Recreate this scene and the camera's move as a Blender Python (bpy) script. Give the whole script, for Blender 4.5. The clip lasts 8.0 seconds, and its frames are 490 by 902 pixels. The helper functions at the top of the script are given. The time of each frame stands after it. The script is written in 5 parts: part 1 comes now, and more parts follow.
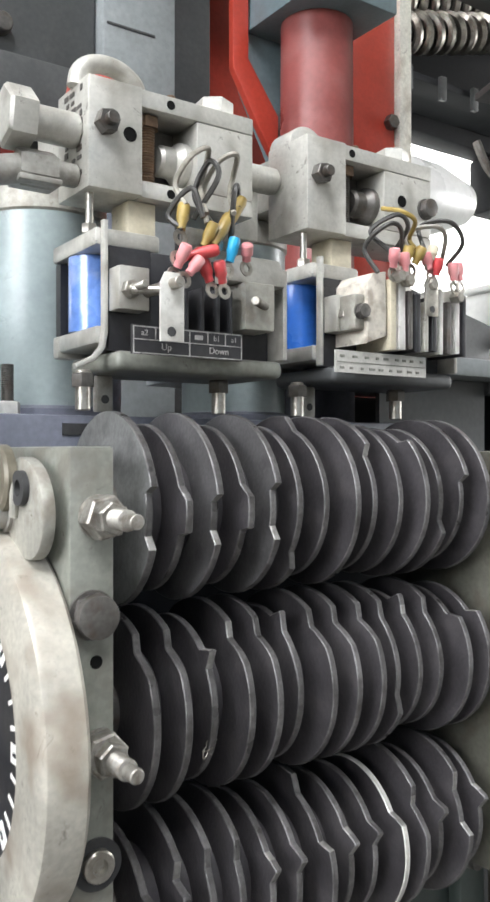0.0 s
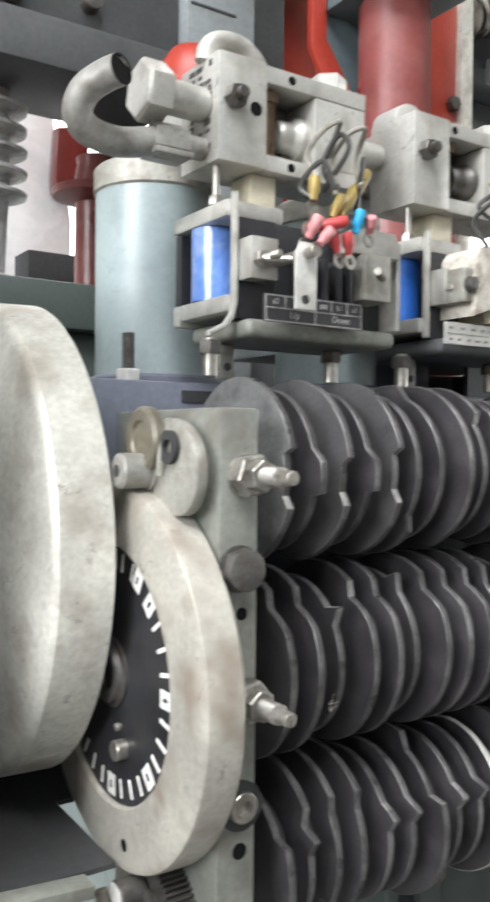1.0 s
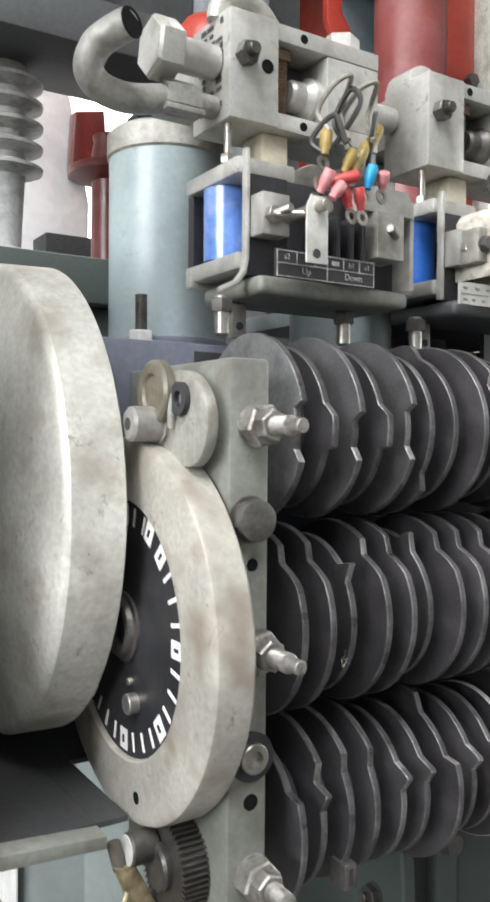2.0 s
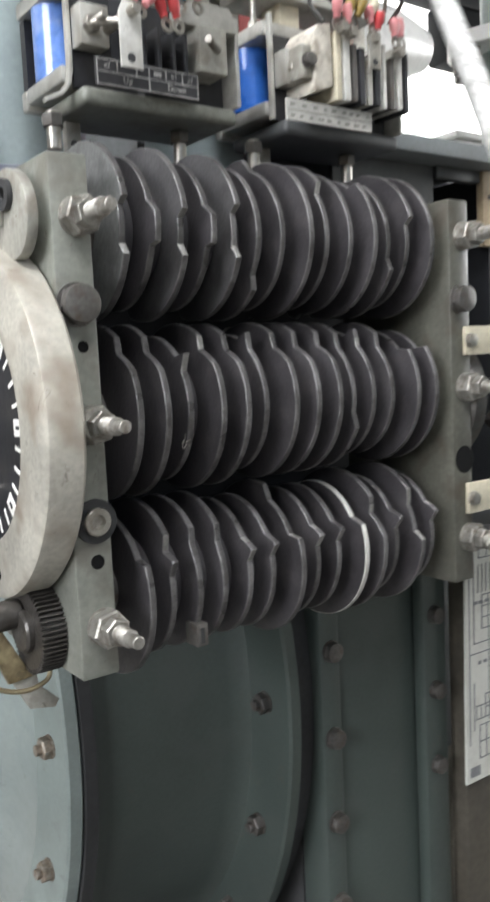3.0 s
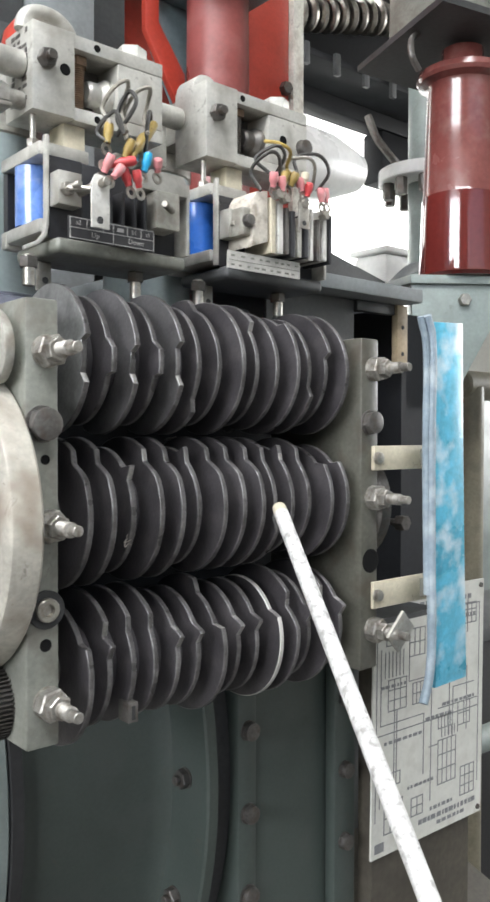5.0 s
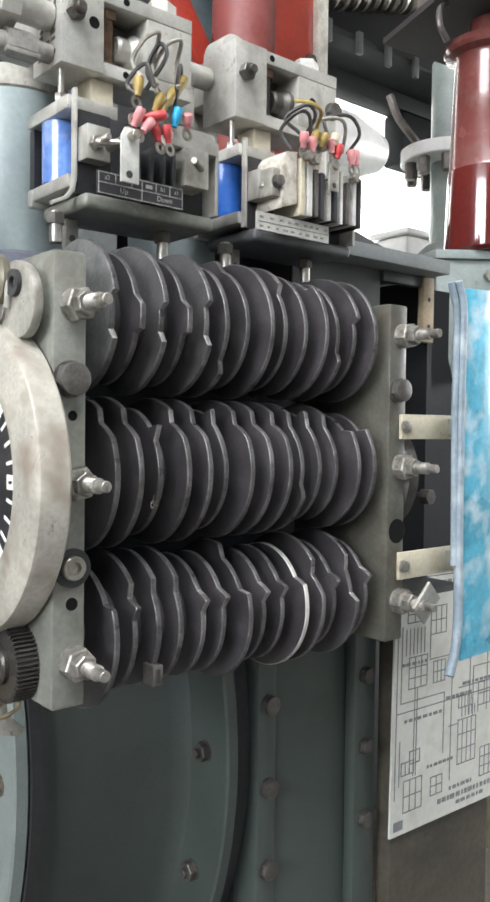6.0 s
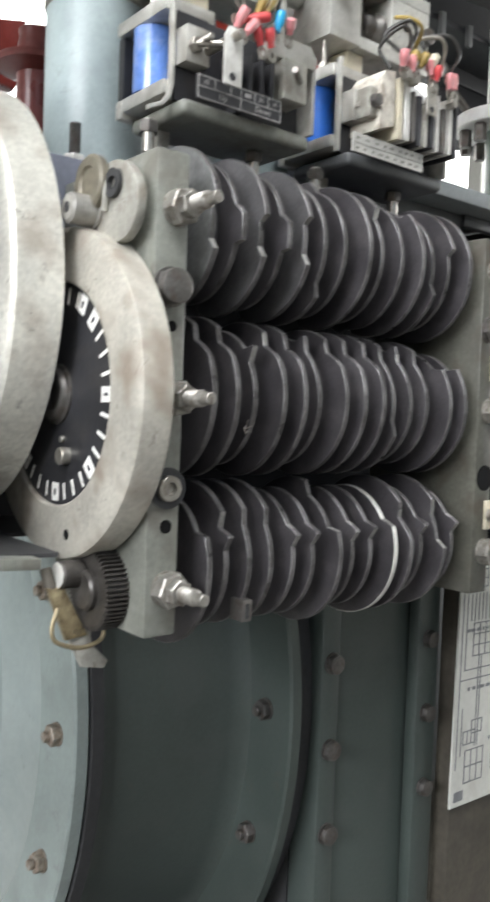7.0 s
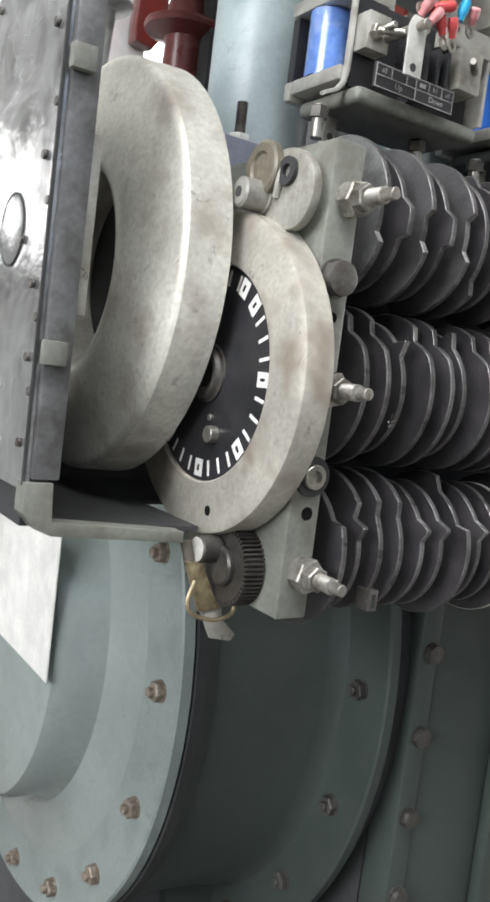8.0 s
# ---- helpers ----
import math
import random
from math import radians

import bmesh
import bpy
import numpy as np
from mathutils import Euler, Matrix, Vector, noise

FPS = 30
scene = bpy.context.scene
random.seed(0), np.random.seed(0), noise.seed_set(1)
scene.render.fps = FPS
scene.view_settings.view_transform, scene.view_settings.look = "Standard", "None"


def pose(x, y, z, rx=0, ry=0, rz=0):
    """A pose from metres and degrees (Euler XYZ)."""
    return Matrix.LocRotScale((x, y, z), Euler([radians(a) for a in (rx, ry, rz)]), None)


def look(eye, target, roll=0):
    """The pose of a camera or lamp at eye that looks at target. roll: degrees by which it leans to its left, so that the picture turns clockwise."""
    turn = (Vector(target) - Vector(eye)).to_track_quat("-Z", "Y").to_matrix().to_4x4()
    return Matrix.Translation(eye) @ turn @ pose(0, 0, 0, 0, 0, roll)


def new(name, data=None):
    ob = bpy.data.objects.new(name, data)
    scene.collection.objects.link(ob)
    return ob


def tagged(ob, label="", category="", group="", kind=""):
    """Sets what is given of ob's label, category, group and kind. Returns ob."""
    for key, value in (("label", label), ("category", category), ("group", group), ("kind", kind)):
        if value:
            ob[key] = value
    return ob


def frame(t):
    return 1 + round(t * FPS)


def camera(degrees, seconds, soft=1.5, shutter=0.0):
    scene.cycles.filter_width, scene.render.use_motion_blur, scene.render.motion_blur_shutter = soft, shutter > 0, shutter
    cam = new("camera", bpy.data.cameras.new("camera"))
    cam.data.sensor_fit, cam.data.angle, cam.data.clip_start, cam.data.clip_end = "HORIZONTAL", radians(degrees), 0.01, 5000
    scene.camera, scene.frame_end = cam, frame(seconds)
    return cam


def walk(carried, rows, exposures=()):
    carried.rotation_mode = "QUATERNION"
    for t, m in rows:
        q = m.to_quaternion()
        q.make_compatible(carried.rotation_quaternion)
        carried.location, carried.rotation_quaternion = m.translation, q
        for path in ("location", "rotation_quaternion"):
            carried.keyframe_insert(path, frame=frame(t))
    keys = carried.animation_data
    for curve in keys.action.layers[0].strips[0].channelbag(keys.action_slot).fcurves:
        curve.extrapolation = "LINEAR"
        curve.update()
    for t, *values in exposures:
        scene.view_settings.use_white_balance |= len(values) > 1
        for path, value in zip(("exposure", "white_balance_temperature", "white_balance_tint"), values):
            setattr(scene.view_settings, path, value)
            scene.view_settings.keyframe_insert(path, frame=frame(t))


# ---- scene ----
cam = camera(32.5, 8.0, soft=2.7, shutter=0.4)
METRES, EYE, TILT, LEAN, TURN = 0.8, 1.5, 0.0, 0.0, -34.5
ROWS = [
    (0.0, 0.0, 0.0, 0.0, -0.0, 0.0, 0.0),
    (0.2, -0.0108, -0.025, -0.0098, -0.42, 0.12, -0.12),
    (0.5, -0.0348, -0.0512, -0.014, -0.12, -0.28, -0.21),
    (0.7, -0.0635, -0.0573, -0.02, -0.5, -0.4, -0.23),
    (1.0, -0.1069, -0.0291, -0.0219, 0.86, -0.86, -0.55),
    (1.2, -0.1168, -0.0227, -0.0325, 2.86, -0.71, -0.17),
    (2.3, -0.0731, -0.0307, -0.097, 1.81, -1.65, -0.35),
    (2.5, -0.0349, -0.0252, -0.1649, 1.41, -4.28, 1.64),
    (2.7, -0.0092, -0.0456, -0.2031, 0.43, -6.0, 3.09),
    (3.0, 0.0031, -0.1033, -0.1889, -1.82, -6.09, 2.77),
    (3.5, 0.0301, -0.218, -0.122, -4.03, -3.02, 0.6),
    (4.0, 0.0689, -0.2478, -0.1249, -5.57, -1.93, 0.47),
    (4.5, 0.0404, -0.2598, -0.1226, -6.12, -1.46, 0.24),
    (5.0, -0.0017, -0.246, -0.1401, -6.1, -1.2, -0.1),
    (5.2, -0.0113, -0.2468, -0.1444, -5.74, -1.35, -0.4),
    (6.3, -0.0365, -0.202, -0.1956, -5.15, -1.76, -0.82),
    (6.5, -0.0614, -0.1795, -0.2117, -5.11, -1.52, -1.09),
    (7.0, -0.1049, -0.1697, -0.2564, -4.2, -2.29, -2.08),
    (7.2, -0.1383, -0.1607, -0.2587, -2.37, -3.76, -2.92),
    (7.5, -0.1724, -0.1547, -0.2421, -1.0, -3.94, -5.07),
    (8.0, -0.1783, -0.1809, -0.2343, 1.4, -5.28, -6.99),
]
walk(cam, [(t, pose(0, 0, EYE, TILT, LEAN, TURN) @ pose(METRES * x, METRES * y, METRES * z, 90 + pitch, roll, yaw)) for t, x, y, z, yaw, pitch, roll in ROWS],
     exposures=[(0.0, -0.06), (1.0, -0.06), (2.5, -0.2), (3.0, -0.18), (3.5, -0.08), (6.5, -0.06), (7.2, -0.12), (8.0, -0.24)])

# ---- light ----
world = bpy.data.worlds.new("world")
scene.world = world
world.use_nodes = True
wn = world.node_tree.nodes
sky = wn.new("ShaderNodeTexSky")
sky.sky_type, sky.sun_disc = "NISHITA", False
sky.sun_elevation, sky.sun_rotation = radians(50), radians(230)
world.node_tree.links.new(sky.outputs[0], wn["Background"].inputs[0])
wn["Background"].inputs[1].default_value = 0.12
scene.view_settings.exposure = 0.0


def window_light(name, eye, target, w, h, watts, col=(1, 1, 1)):
    data = bpy.data.lights.new(name, "AREA")
    data.shape, data.size, data.size_y, data.energy, data.color = "RECTANGLE", w, h, watts, col
    ob = new(name, data)
    ob.matrix_world = look(eye, target)
    return ob


window_light("window_light_left", (-4.9, -1.0, 3.0), (0.3, 0.55, 1.4), 3.0, 1.7, 340, (0.945, 0.965, 1.0))
window_light("window_light_front", (-0.6, -4.9, 3.0), (0.3, 0.5, 1.4), 5.0, 2.0, 12, (0.95, 0.98, 1))
window_light("skylight_light", (-1.4, -1.2, 5.4), (0.1, 0.3, 1.3), 3.6, 2.4, 620, (0.955, 0.97, 1))
window_light("window_light_right", (7.9, -0.4, 2.6), (1.8, 1.4, 2.1), 2.6, 2.2, 280, (1, 1, 1))
# Added fill lamp that brightens the white tank; the roof has no opening here.
window_light("rear_fill_light", (2.6, 2.9, 5.4), (2.2, 2.4, 1.0), 3.0, 2.0, 420, (1, 1, 1))


# ---- materials ----
def mat(name, col, rough=0.5, metal=0.0, var=0.25, scale=14.0, fine=160.0, bump=0.15, dirt=None, dirt_amount=0.4, spec=0.5, coat=0.0, per_object=0.0, scuff=0.0):
    """A painted or bare surface with broad blotches, fine grain, dirt and relief."""
    m = bpy.data.materials.new(name)
    m.use_nodes = True
    nt = m.node_tree
    n, l = nt.nodes, nt.links
    b = n["Principled BSDF"]
    co = n.new("ShaderNodeTexCoord")
    big, small = n.new("ShaderNodeTexNoise"), n.new("ShaderNodeTexNoise")
    big.inputs["Scale"].default_value, big.inputs["Detail"].default_value = scale, 6
    small.inputs["Scale"].default_value, small.inputs["Detail"].default_value = fine, 4
    for t in (big, small):
        l.new(co.outputs["Object"], t.inputs["Vector"])
    ramp = n.new("ShaderNodeMapRange")
    ramp.inputs[1].default_value, ramp.inputs[2].default_value = 0.3, 0.7
    ramp.inputs[3].default_value, ramp.inputs[4].default_value = 1 - var, 1 + var
    l.new(big.outputs[0], ramp.inputs[0])
    grain = n.new("ShaderNodeMapRange")
    grain.inputs[1].default_value, grain.inputs[2].default_value = 0.3, 0.7
    grain.inputs[3].default_value, grain.inputs[4].default_value = 1 - var * 0.5, 1 + var * 0.5
    l.new(small.outputs[0], grain.inputs[0])
    mul = n.new("ShaderNodeMath")
    mul.operation = "MULTIPLY"
    l.new(ramp.outputs[0], mul.inputs[0]), l.new(grain.outputs[0], mul.inputs[1])
    last = mul
    if per_object:
        info, pr = n.new("ShaderNodeObjectInfo"), n.new("ShaderNodeMapRange")
        pr.inputs[3].default_value, pr.inputs[4].default_value = 1 - per_object, 1 + per_object
        l.new(info.outputs["Random"], pr.inputs[0])
        last = n.new("ShaderNodeMath")
        last.operation = "MULTIPLY"
        l.new(mul.outputs[0], last.inputs[0]), l.new(pr.outputs[0], last.inputs[1])
    sc = n.new("ShaderNodeVectorMath")
    sc.operation = "SCALE"
    sc.inputs[0].default_value = col
    l.new(last.outputs[0], sc.inputs["Scale"])
    out = sc.outputs[0]
    if dirt:
        spots = n.new("ShaderNodeTexNoise")
        spots.inputs["Scale"].default_value, spots.inputs["Detail"].default_value = scale * 2.3, 8
        l.new(co.outputs["Object"], spots.inputs["Vector"])
        r2 = n.new("ShaderNodeMapRange")
        r2.inputs[1].default_value, r2.inputs[2].default_value = 0.5, 0.68
        r2.inputs[4].default_value = dirt_amount
        l.new(spots.outputs[0], r2.inputs[0])
        mix = n.new("ShaderNodeMix")
        mix.data_type = "RGBA"
        mix.inputs[7].default_value = (*dirt, 1)
        l.new(r2.outputs[0], mix.inputs[0]), l.new(out, mix.inputs[6])
        out = mix.outputs[2]
    if scuff:
        wear, r3, mix3 = n.new("ShaderNodeTexNoise"), n.new("ShaderNodeMapRange"), n.new("ShaderNodeMix")
        wear.inputs["Scale"].default_value, wear.inputs["Detail"].default_value, wear.inputs["Roughness"].default_value = scale * 4, 10, 0.75
        wear.inputs["Distortion"].default_value = 0.6
        l.new(co.outputs["Object"], wear.inputs["Vector"])
        r3.inputs[1].default_value, r3.inputs[2].default_value, r3.inputs[4].default_value = 0.60, 0.68, scuff
        l.new(wear.outputs[0], r3.inputs[0])
        mix3.data_type = "RGBA"
        mix3.inputs[7].default_value = (0.09, 0.075, 0.06, 1)
        l.new(r3.outputs[0], mix3.inputs[0]), l.new(out, mix3.inputs[6])
        out = mix3.outputs[2]
    l.new(out, b.inputs["Base Color"])
    rr = n.new("ShaderNodeMapRange")
    rr.inputs[1].default_value, rr.inputs[2].default_value = 0.3, 0.7
    rr.inputs[3].default_value, rr.inputs[4].default_value = max(0.04, rough - 0.1), min(1, rough + 0.1)
    l.new(big.outputs[0], rr.inputs[0]), l.new(rr.outputs[0], b.inputs["Roughness"])
    b.inputs["Metallic"].default_value = metal
    b.inputs["Specular IOR Level"].default_value = spec
    b.inputs["Coat Weight"].default_value = coat
    if bump:
        bp = n.new("ShaderNodeBump")
        bp.inputs["Strength"].default_value, bp.inputs["Distance"].default_value = bump, 0.002
        l.new(small.outputs[0], bp.inputs["Height"]), l.new(bp.outputs[0], b.inputs["Normal"])
    return m


def glow(name, col, strength):
    m = bpy.data.materials.new(name)
    m.use_nodes = True
    b = m.node_tree.nodes["Principled BSDF"]
    b.inputs["Emission Color"].default_value = (*col, 1)
    b.inputs["Emission Strength"].default_value = strength
    b.inputs["Base Color"].default_value = (*col, 1)
    return m


M_CAM = mat("cam_laminate", (0.044, 0.0405, 0.0435), 0.4, 0, 0.3, 22, 300, 0.2, (0.085, 0.078, 0.078), 0.35, per_object=0.2)
M_CAMEDGE = mat("cam_worn_edge", (0.12, 0.115, 0.114), 0.36, 0.3, 0.4, 40, 350, 0.2, (0.05, 0.046, 0.044), 0.7)
# Lighter greys for the first, third and fifth upper discs.
M_CAMPALE = mat("pale_grey_cam", (0.16, 0.162, 0.158), 0.42, 0, 0.3, 18, 300, 0.2, (0.05, 0.047, 0.046), 0.6)
M_CAMMID = mat("mid_grey_cam", (0.085, 0.082, 0.083), 0.42, 0, 0.3, 18, 300, 0.2, (0.035, 0.032, 0.034), 0.6)
M_CAMTIP = mat("cam_rubbed_tip", (0.25, 0.243, 0.23), 0.4, 0.3, 0.35, 60, 350, 0.2, (0.15, 0.14, 0.13), 0.6)
M_CAMBRIGHT = mat("cam_bright_edge", (0.55, 0.54, 0.5), 0.4, 0.2, 0.2, 40, 350, 0.2)
M_STUD = mat("greasy_stud_steel", (0.33, 0.315, 0.285), 0.42, 0.6, 0.3, 60, 300, 0.2, (0.14, 0.11, 0.085), 0.7, scuff=0.85)
M_CASTD = mat("dull_cast_iron", (0.36, 0.35, 0.31), 0.45, 0.2, 0.25, 20, 220, 0.2, (0.16, 0.13, 0.1), 0.6, scuff=0.7)
M_STEEL = mat("zinc_steel", (0.42, 0.40, 0.36), 0.38, 0.85, 0.25, 40, 300, 0.15, (0.2, 0.16, 0.12), 0.45, scuff=0.60)
M_DARKSTEEL = mat("dark_steel", (0.13, 0.122, 0.114), 0.45, 0.6, 0.3, 40, 300, 0.2, (0.1, 0.07, 0.05), 0.5)
M_BAR = mat("olive_grey_paint", (0.195, 0.2, 0.174), 0.42, 0, 0.24, 18, 200, 0.15, (0.13, 0.115, 0.095), 0.6, scuff=0.75)
M_CAST = mat("cast_aluminium_paint", (0.61, 0.595, 0.53), 0.38, 0.2, 0.24, 11, 220, 0.15, (0.3, 0.245, 0.19), 0.6, scuff=0.60)
M_BLOCK = mat("milled_aluminium", (0.5, 0.49, 0.45), 0.4, 0.35, 0.16, 14, 260, 0.1, (0.2, 0.175, 0.14), 0.55, scuff=0.8)
M_GREEN = mat("grey_green_paint", (0.055, 0.069, 0.062), 0.38, 0, 0.14, 7, 180, 0.08, (0.07, 0.08, 0.075), 0.4, coat=0.15, scuff=0.35)
M_CYL = mat("pale_green_paint", (0.262, 0.303, 0.288), 0.38, 0, 0.14, 8, 180, 0.08, (0.2, 0.225, 0.21), 0.5, scuff=0.35)
M_CYLB = mat("slate_blue_gloss", (0.33, 0.39, 0.39), 0.4, 0, 0.12, 8, 180, 0.06, (0.21, 0.25, 0.255), 0.4, coat=0.06, scuff=0.3)
M_CASTB = mat("stained_cast_metal", (0.46, 0.438, 0.38), 0.38, 0.2, 0.26, 12, 220, 0.15, (0.24, 0.185, 0.14), 0.7, scuff=0.7)
M_COVER = mat("pale_green_gloss", (0.30, 0.34, 0.325), 0.18, 0, 0.08, 6, 100, 0.01, (0.25, 0.29, 0.28), 0.4, coat=0.6, scuff=0.25)
M_BASE = mat("slate_violet_paint", (0.15, 0.16, 0.2), 0.45, 0, 0.2, 12, 200, 0.1, (0.08, 0.09, 0.09), 0.4)
M_BLACK = mat("black_plastic", (0.024, 0.024, 0.027), 0.45, 0, 0.3, 20, 200, 0.1, (0.05, 0.045, 0.04), 0.3)
# Near-black parts; also paints shade in holes, gaps, trays and the wheel hub.
M_NEARBLACK = mat("near_black_and_shade", (0.036, 0.036, 0.037), 0.7, 0, 0.3, 8, 120, 0.1)
# Black that paints the shade inside drilled holes and the open pipe.
M_BORE = mat("bore_shade_black", (0.008, 0.008, 0.008), 0.8, 0, 0.2, 40, 200, 0.0, spec=0.1)
M_WHITE = mat("white_print", (0.8, 0.79, 0.75), 0.5, 0, 0.1, 30, 200, 0.0)
M_TAG = mat("pale_tag_metal", (0.62, 0.61, 0.57), 0.4, 0.2, 0.15, 40, 200, 0.05, (0.4, 0.37, 0.33), 0.4, scuff=0.4)
M_FAINT = mat("faint_white_print", (0.33, 0.325, 0.31), 0.6, 0, 0.4, 60, 300, 0.0, (0.05, 0.05, 0.05), 0.6)
M_DUSTW = mat("dusty_white_print", (0.42, 0.41, 0.38), 0.6, 0, 0.2, 40, 300, 0.0)
M_RED = mat("red_oxide_paint", (0.36, 0.04, 0.024), 0.4, 0, 0.2, 8, 160, 0.1, (0.25, 0.03, 0.02), 0.4)
M_PORC = mat("brown_glazed_porcelain", (0.12, 0.02, 0.017), 0.14, 0, 0.12, 10, 120, 0.02, (0.085, 0.014, 0.012), 0.3, coat=0.7)
M_PORCTOP = mat("dusty_porcelain", (0.16, 0.05, 0.044), 0.2, 0, 0.16, 10, 120, 0.02, (0.22, 0.12, 0.11), 0.5, coat=0.5)
M_PINK = mat("dusty_red_insulator", (0.2, 0.05, 0.045), 0.35, 0, 0.18, 10, 140, 0.05, (0.3, 0.13, 0.12), 0.35)
M_BLUE = mat("blue_coil_tape", (0.03, 0.14, 0.52), 0.32, 0, 0.15, 20, 200, 0.06, (0.05, 0.1, 0.3), 0.3, coat=0.3)
# Blue tape with the washing light and reflections put into its colour.
M_BLUEP = mat("light_washed_coil_tape", (0.13, 0.25, 0.62), 0.25, 0, 0.2, 20, 200, 0.06, (0.4, 0.48, 0.72), 0.5, coat=0.5)
M_GREYP = mat("mid_grey_paint", (0.2, 0.215, 0.22), 0.5, 0, 0.18, 6, 150, 0.1, (0.12, 0.12, 0.12), 0.4)
M_DGREY = mat("dark_grey_paint", (0.075, 0.078, 0.08), 0.5, 0, 0.22, 6, 150, 0.1, (0.04, 0.04, 0.04), 0.4)
M_CONC = mat("concrete", (0.11, 0.104, 0.096), 0.8, 0, 0.2, 1.5, 40, 0.3, (0.12, 0.11, 0.1), 0.5)
M_WALL = mat("shed_wall_paint", (0.36, 0.36, 0.335), 0.8, 0, 0.1, 1.2, 30, 0.1)
M_TANK = mat("white_enamel", (0.82, 0.82, 0.81), 0.3, 0, 0.08, 5, 60, 0.03, (0.5, 0.5, 0.5), 0.3)
M_PIPE = mat("dull_grey_pipe", (0.3, 0.29, 0.265), 0.45, 0.2, 0.25, 25, 220, 0.2, (0.14, 0.12, 0.1), 0.6, scuff=0.6)
M_RIBS = mat("dusty_pale_porcelain", (0.42, 0.42, 0.40), 0.35, 0, 0.25, 18, 160, 0.06, (0.16, 0.13, 0.11), 0.6)
M_GREASE = mat("greasy_brown_steel", (0.075, 0.066, 0.052), 0.5, 0, 0.35, 6, 90, 0.15, (0.045, 0.04, 0.035), 0.6)
M_YARD = glow("bright_daylight", (1.0, 1.0, 0.98), 4.0)


# ---- mesh helpers ----
ORIGIN = {}


def thing(name, at, label, category, group="", kind=""):
    ob = new(name)
    ob.empty_display_size = 0.02
    ob.location = at
    ORIGIN[ob] = Vector(at)
    return tagged(ob, label, category, group, kind)


def part(name, bm, material, parent, label=""):
    """One mesh object, drawn in world metres, under a thing or a part."""
    root = parent
    while root not in ORIGIN:
        root = root.parent
    bm.normal_update()
    me = bpy.data.meshes.new(name)
    bmesh.ops.translate(bm, verts=bm.verts, vec=-ORIGIN[root])
    bm.to_mesh(me)
    bm.free()
    mats = material if isinstance(material, (list, tuple)) else [material]
    for m in mats:
        me.materials.append(m)
    for p in me.polygons:
        p.use_smooth = True
    me.set_sharp_from_angle(angle=radians(32))
    ob = new(name, me)
    ob.parent = parent
    return tagged(ob, label)


def solid(name, bm, material, label, category="", group="", kind=""):
    """A thing of one mesh."""
    bm.normal_update()
    me = bpy.data.meshes.new(name)
    lo = Vector([min(v.co[i] for v in bm.verts) for i in range(3)])
    hi = Vector([max(v.co[i] for v in bm.verts) for i in range(3)])
    at = Vector(((lo.x + hi.x) / 2, (lo.y + hi.y) / 2, lo.z))
    bmesh.ops.translate(bm, verts=bm.verts, vec=-at)
    bm.to_mesh(me)
    bm.free()
    me.materials.append(material)
    for p in me.polygons:
        p.use_smooth = True
    me.set_sharp_from_angle(angle=radians(32))
    ob = new(name, me)
    ob.location = at
    return tagged(ob, label, category, group, kind)


def B():
    return bmesh.new()


def box(bm, x0, x1, y0, y1, z0, z1, bev=0.0, seg=2):
    r = bmesh.ops.create_cube(bm, size=1, matrix=Matrix.LocRotScale(((x0 + x1) / 2, (y0 + y1) / 2, (z0 + z1) / 2), None, (abs(x1 - x0), abs(y1 - y0), abs(z1 - z0))))
    if bev:
        es = list({e for v in r["verts"] for e in v.link_edges})
        bmesh.ops.bevel(bm, geom=es, offset=bev, segments=seg, affect="EDGES", profile=0.5)
    return bm


def axes(p0, p1):
    a = Vector(p1) - Vector(p0)
    return a, Matrix.Translation(p0) @ a.to_track_quat("Z", "Y").to_matrix().to_4x4()


def lathe(bm, prof, p0, p1, seg=40, turn=0.0):
    """Revolves (radius, height along the axis) points round the axis from p0 towards p1."""
    _, m = axes(p0, p1)
    rings = []
    for r, h in prof:
        if r < 1e-6:
            rings.append([bm.verts.new(m @ Vector((0, 0, h)))])
        else:
            rings.append([bm.verts.new(m @ Vector((r * math.cos(turn + 2 * math.pi * i / seg), r * math.sin(turn + 2 * math.pi * i / seg), h))) for i in range(seg)])
    for a, b in zip(rings, rings[1:]):
        for i in range(seg):
            j = (i + 1) % seg
            q = [a[0] if len(a) == 1 else a[i], a[0] if len(a) == 1 else a[j], b[0] if len(b) == 1 else b[j], b[0] if len(b) == 1 else b[i]]
            u = list(dict.fromkeys(q))
            if len(u) > 2:
                bm.faces.new(u)
    bmesh.ops.recalc_face_normals(bm, faces=bm.faces)
    return bm


def rod(bm, p0, p1, r, seg=20, r2=None, ch=None):
    """A round bar with chamfered ends."""
    h = (Vector(p1) - Vector(p0)).length
    r2 = r if r2 is None else r2
    c = min(r, r2, h / 2) * 0.15 if ch is None else ch
    return lathe(bm, [(0, 0), (r - c, 0), (r, c), (r2, h - c), (r2 - c, h), (0, h)], p0, p1, seg)


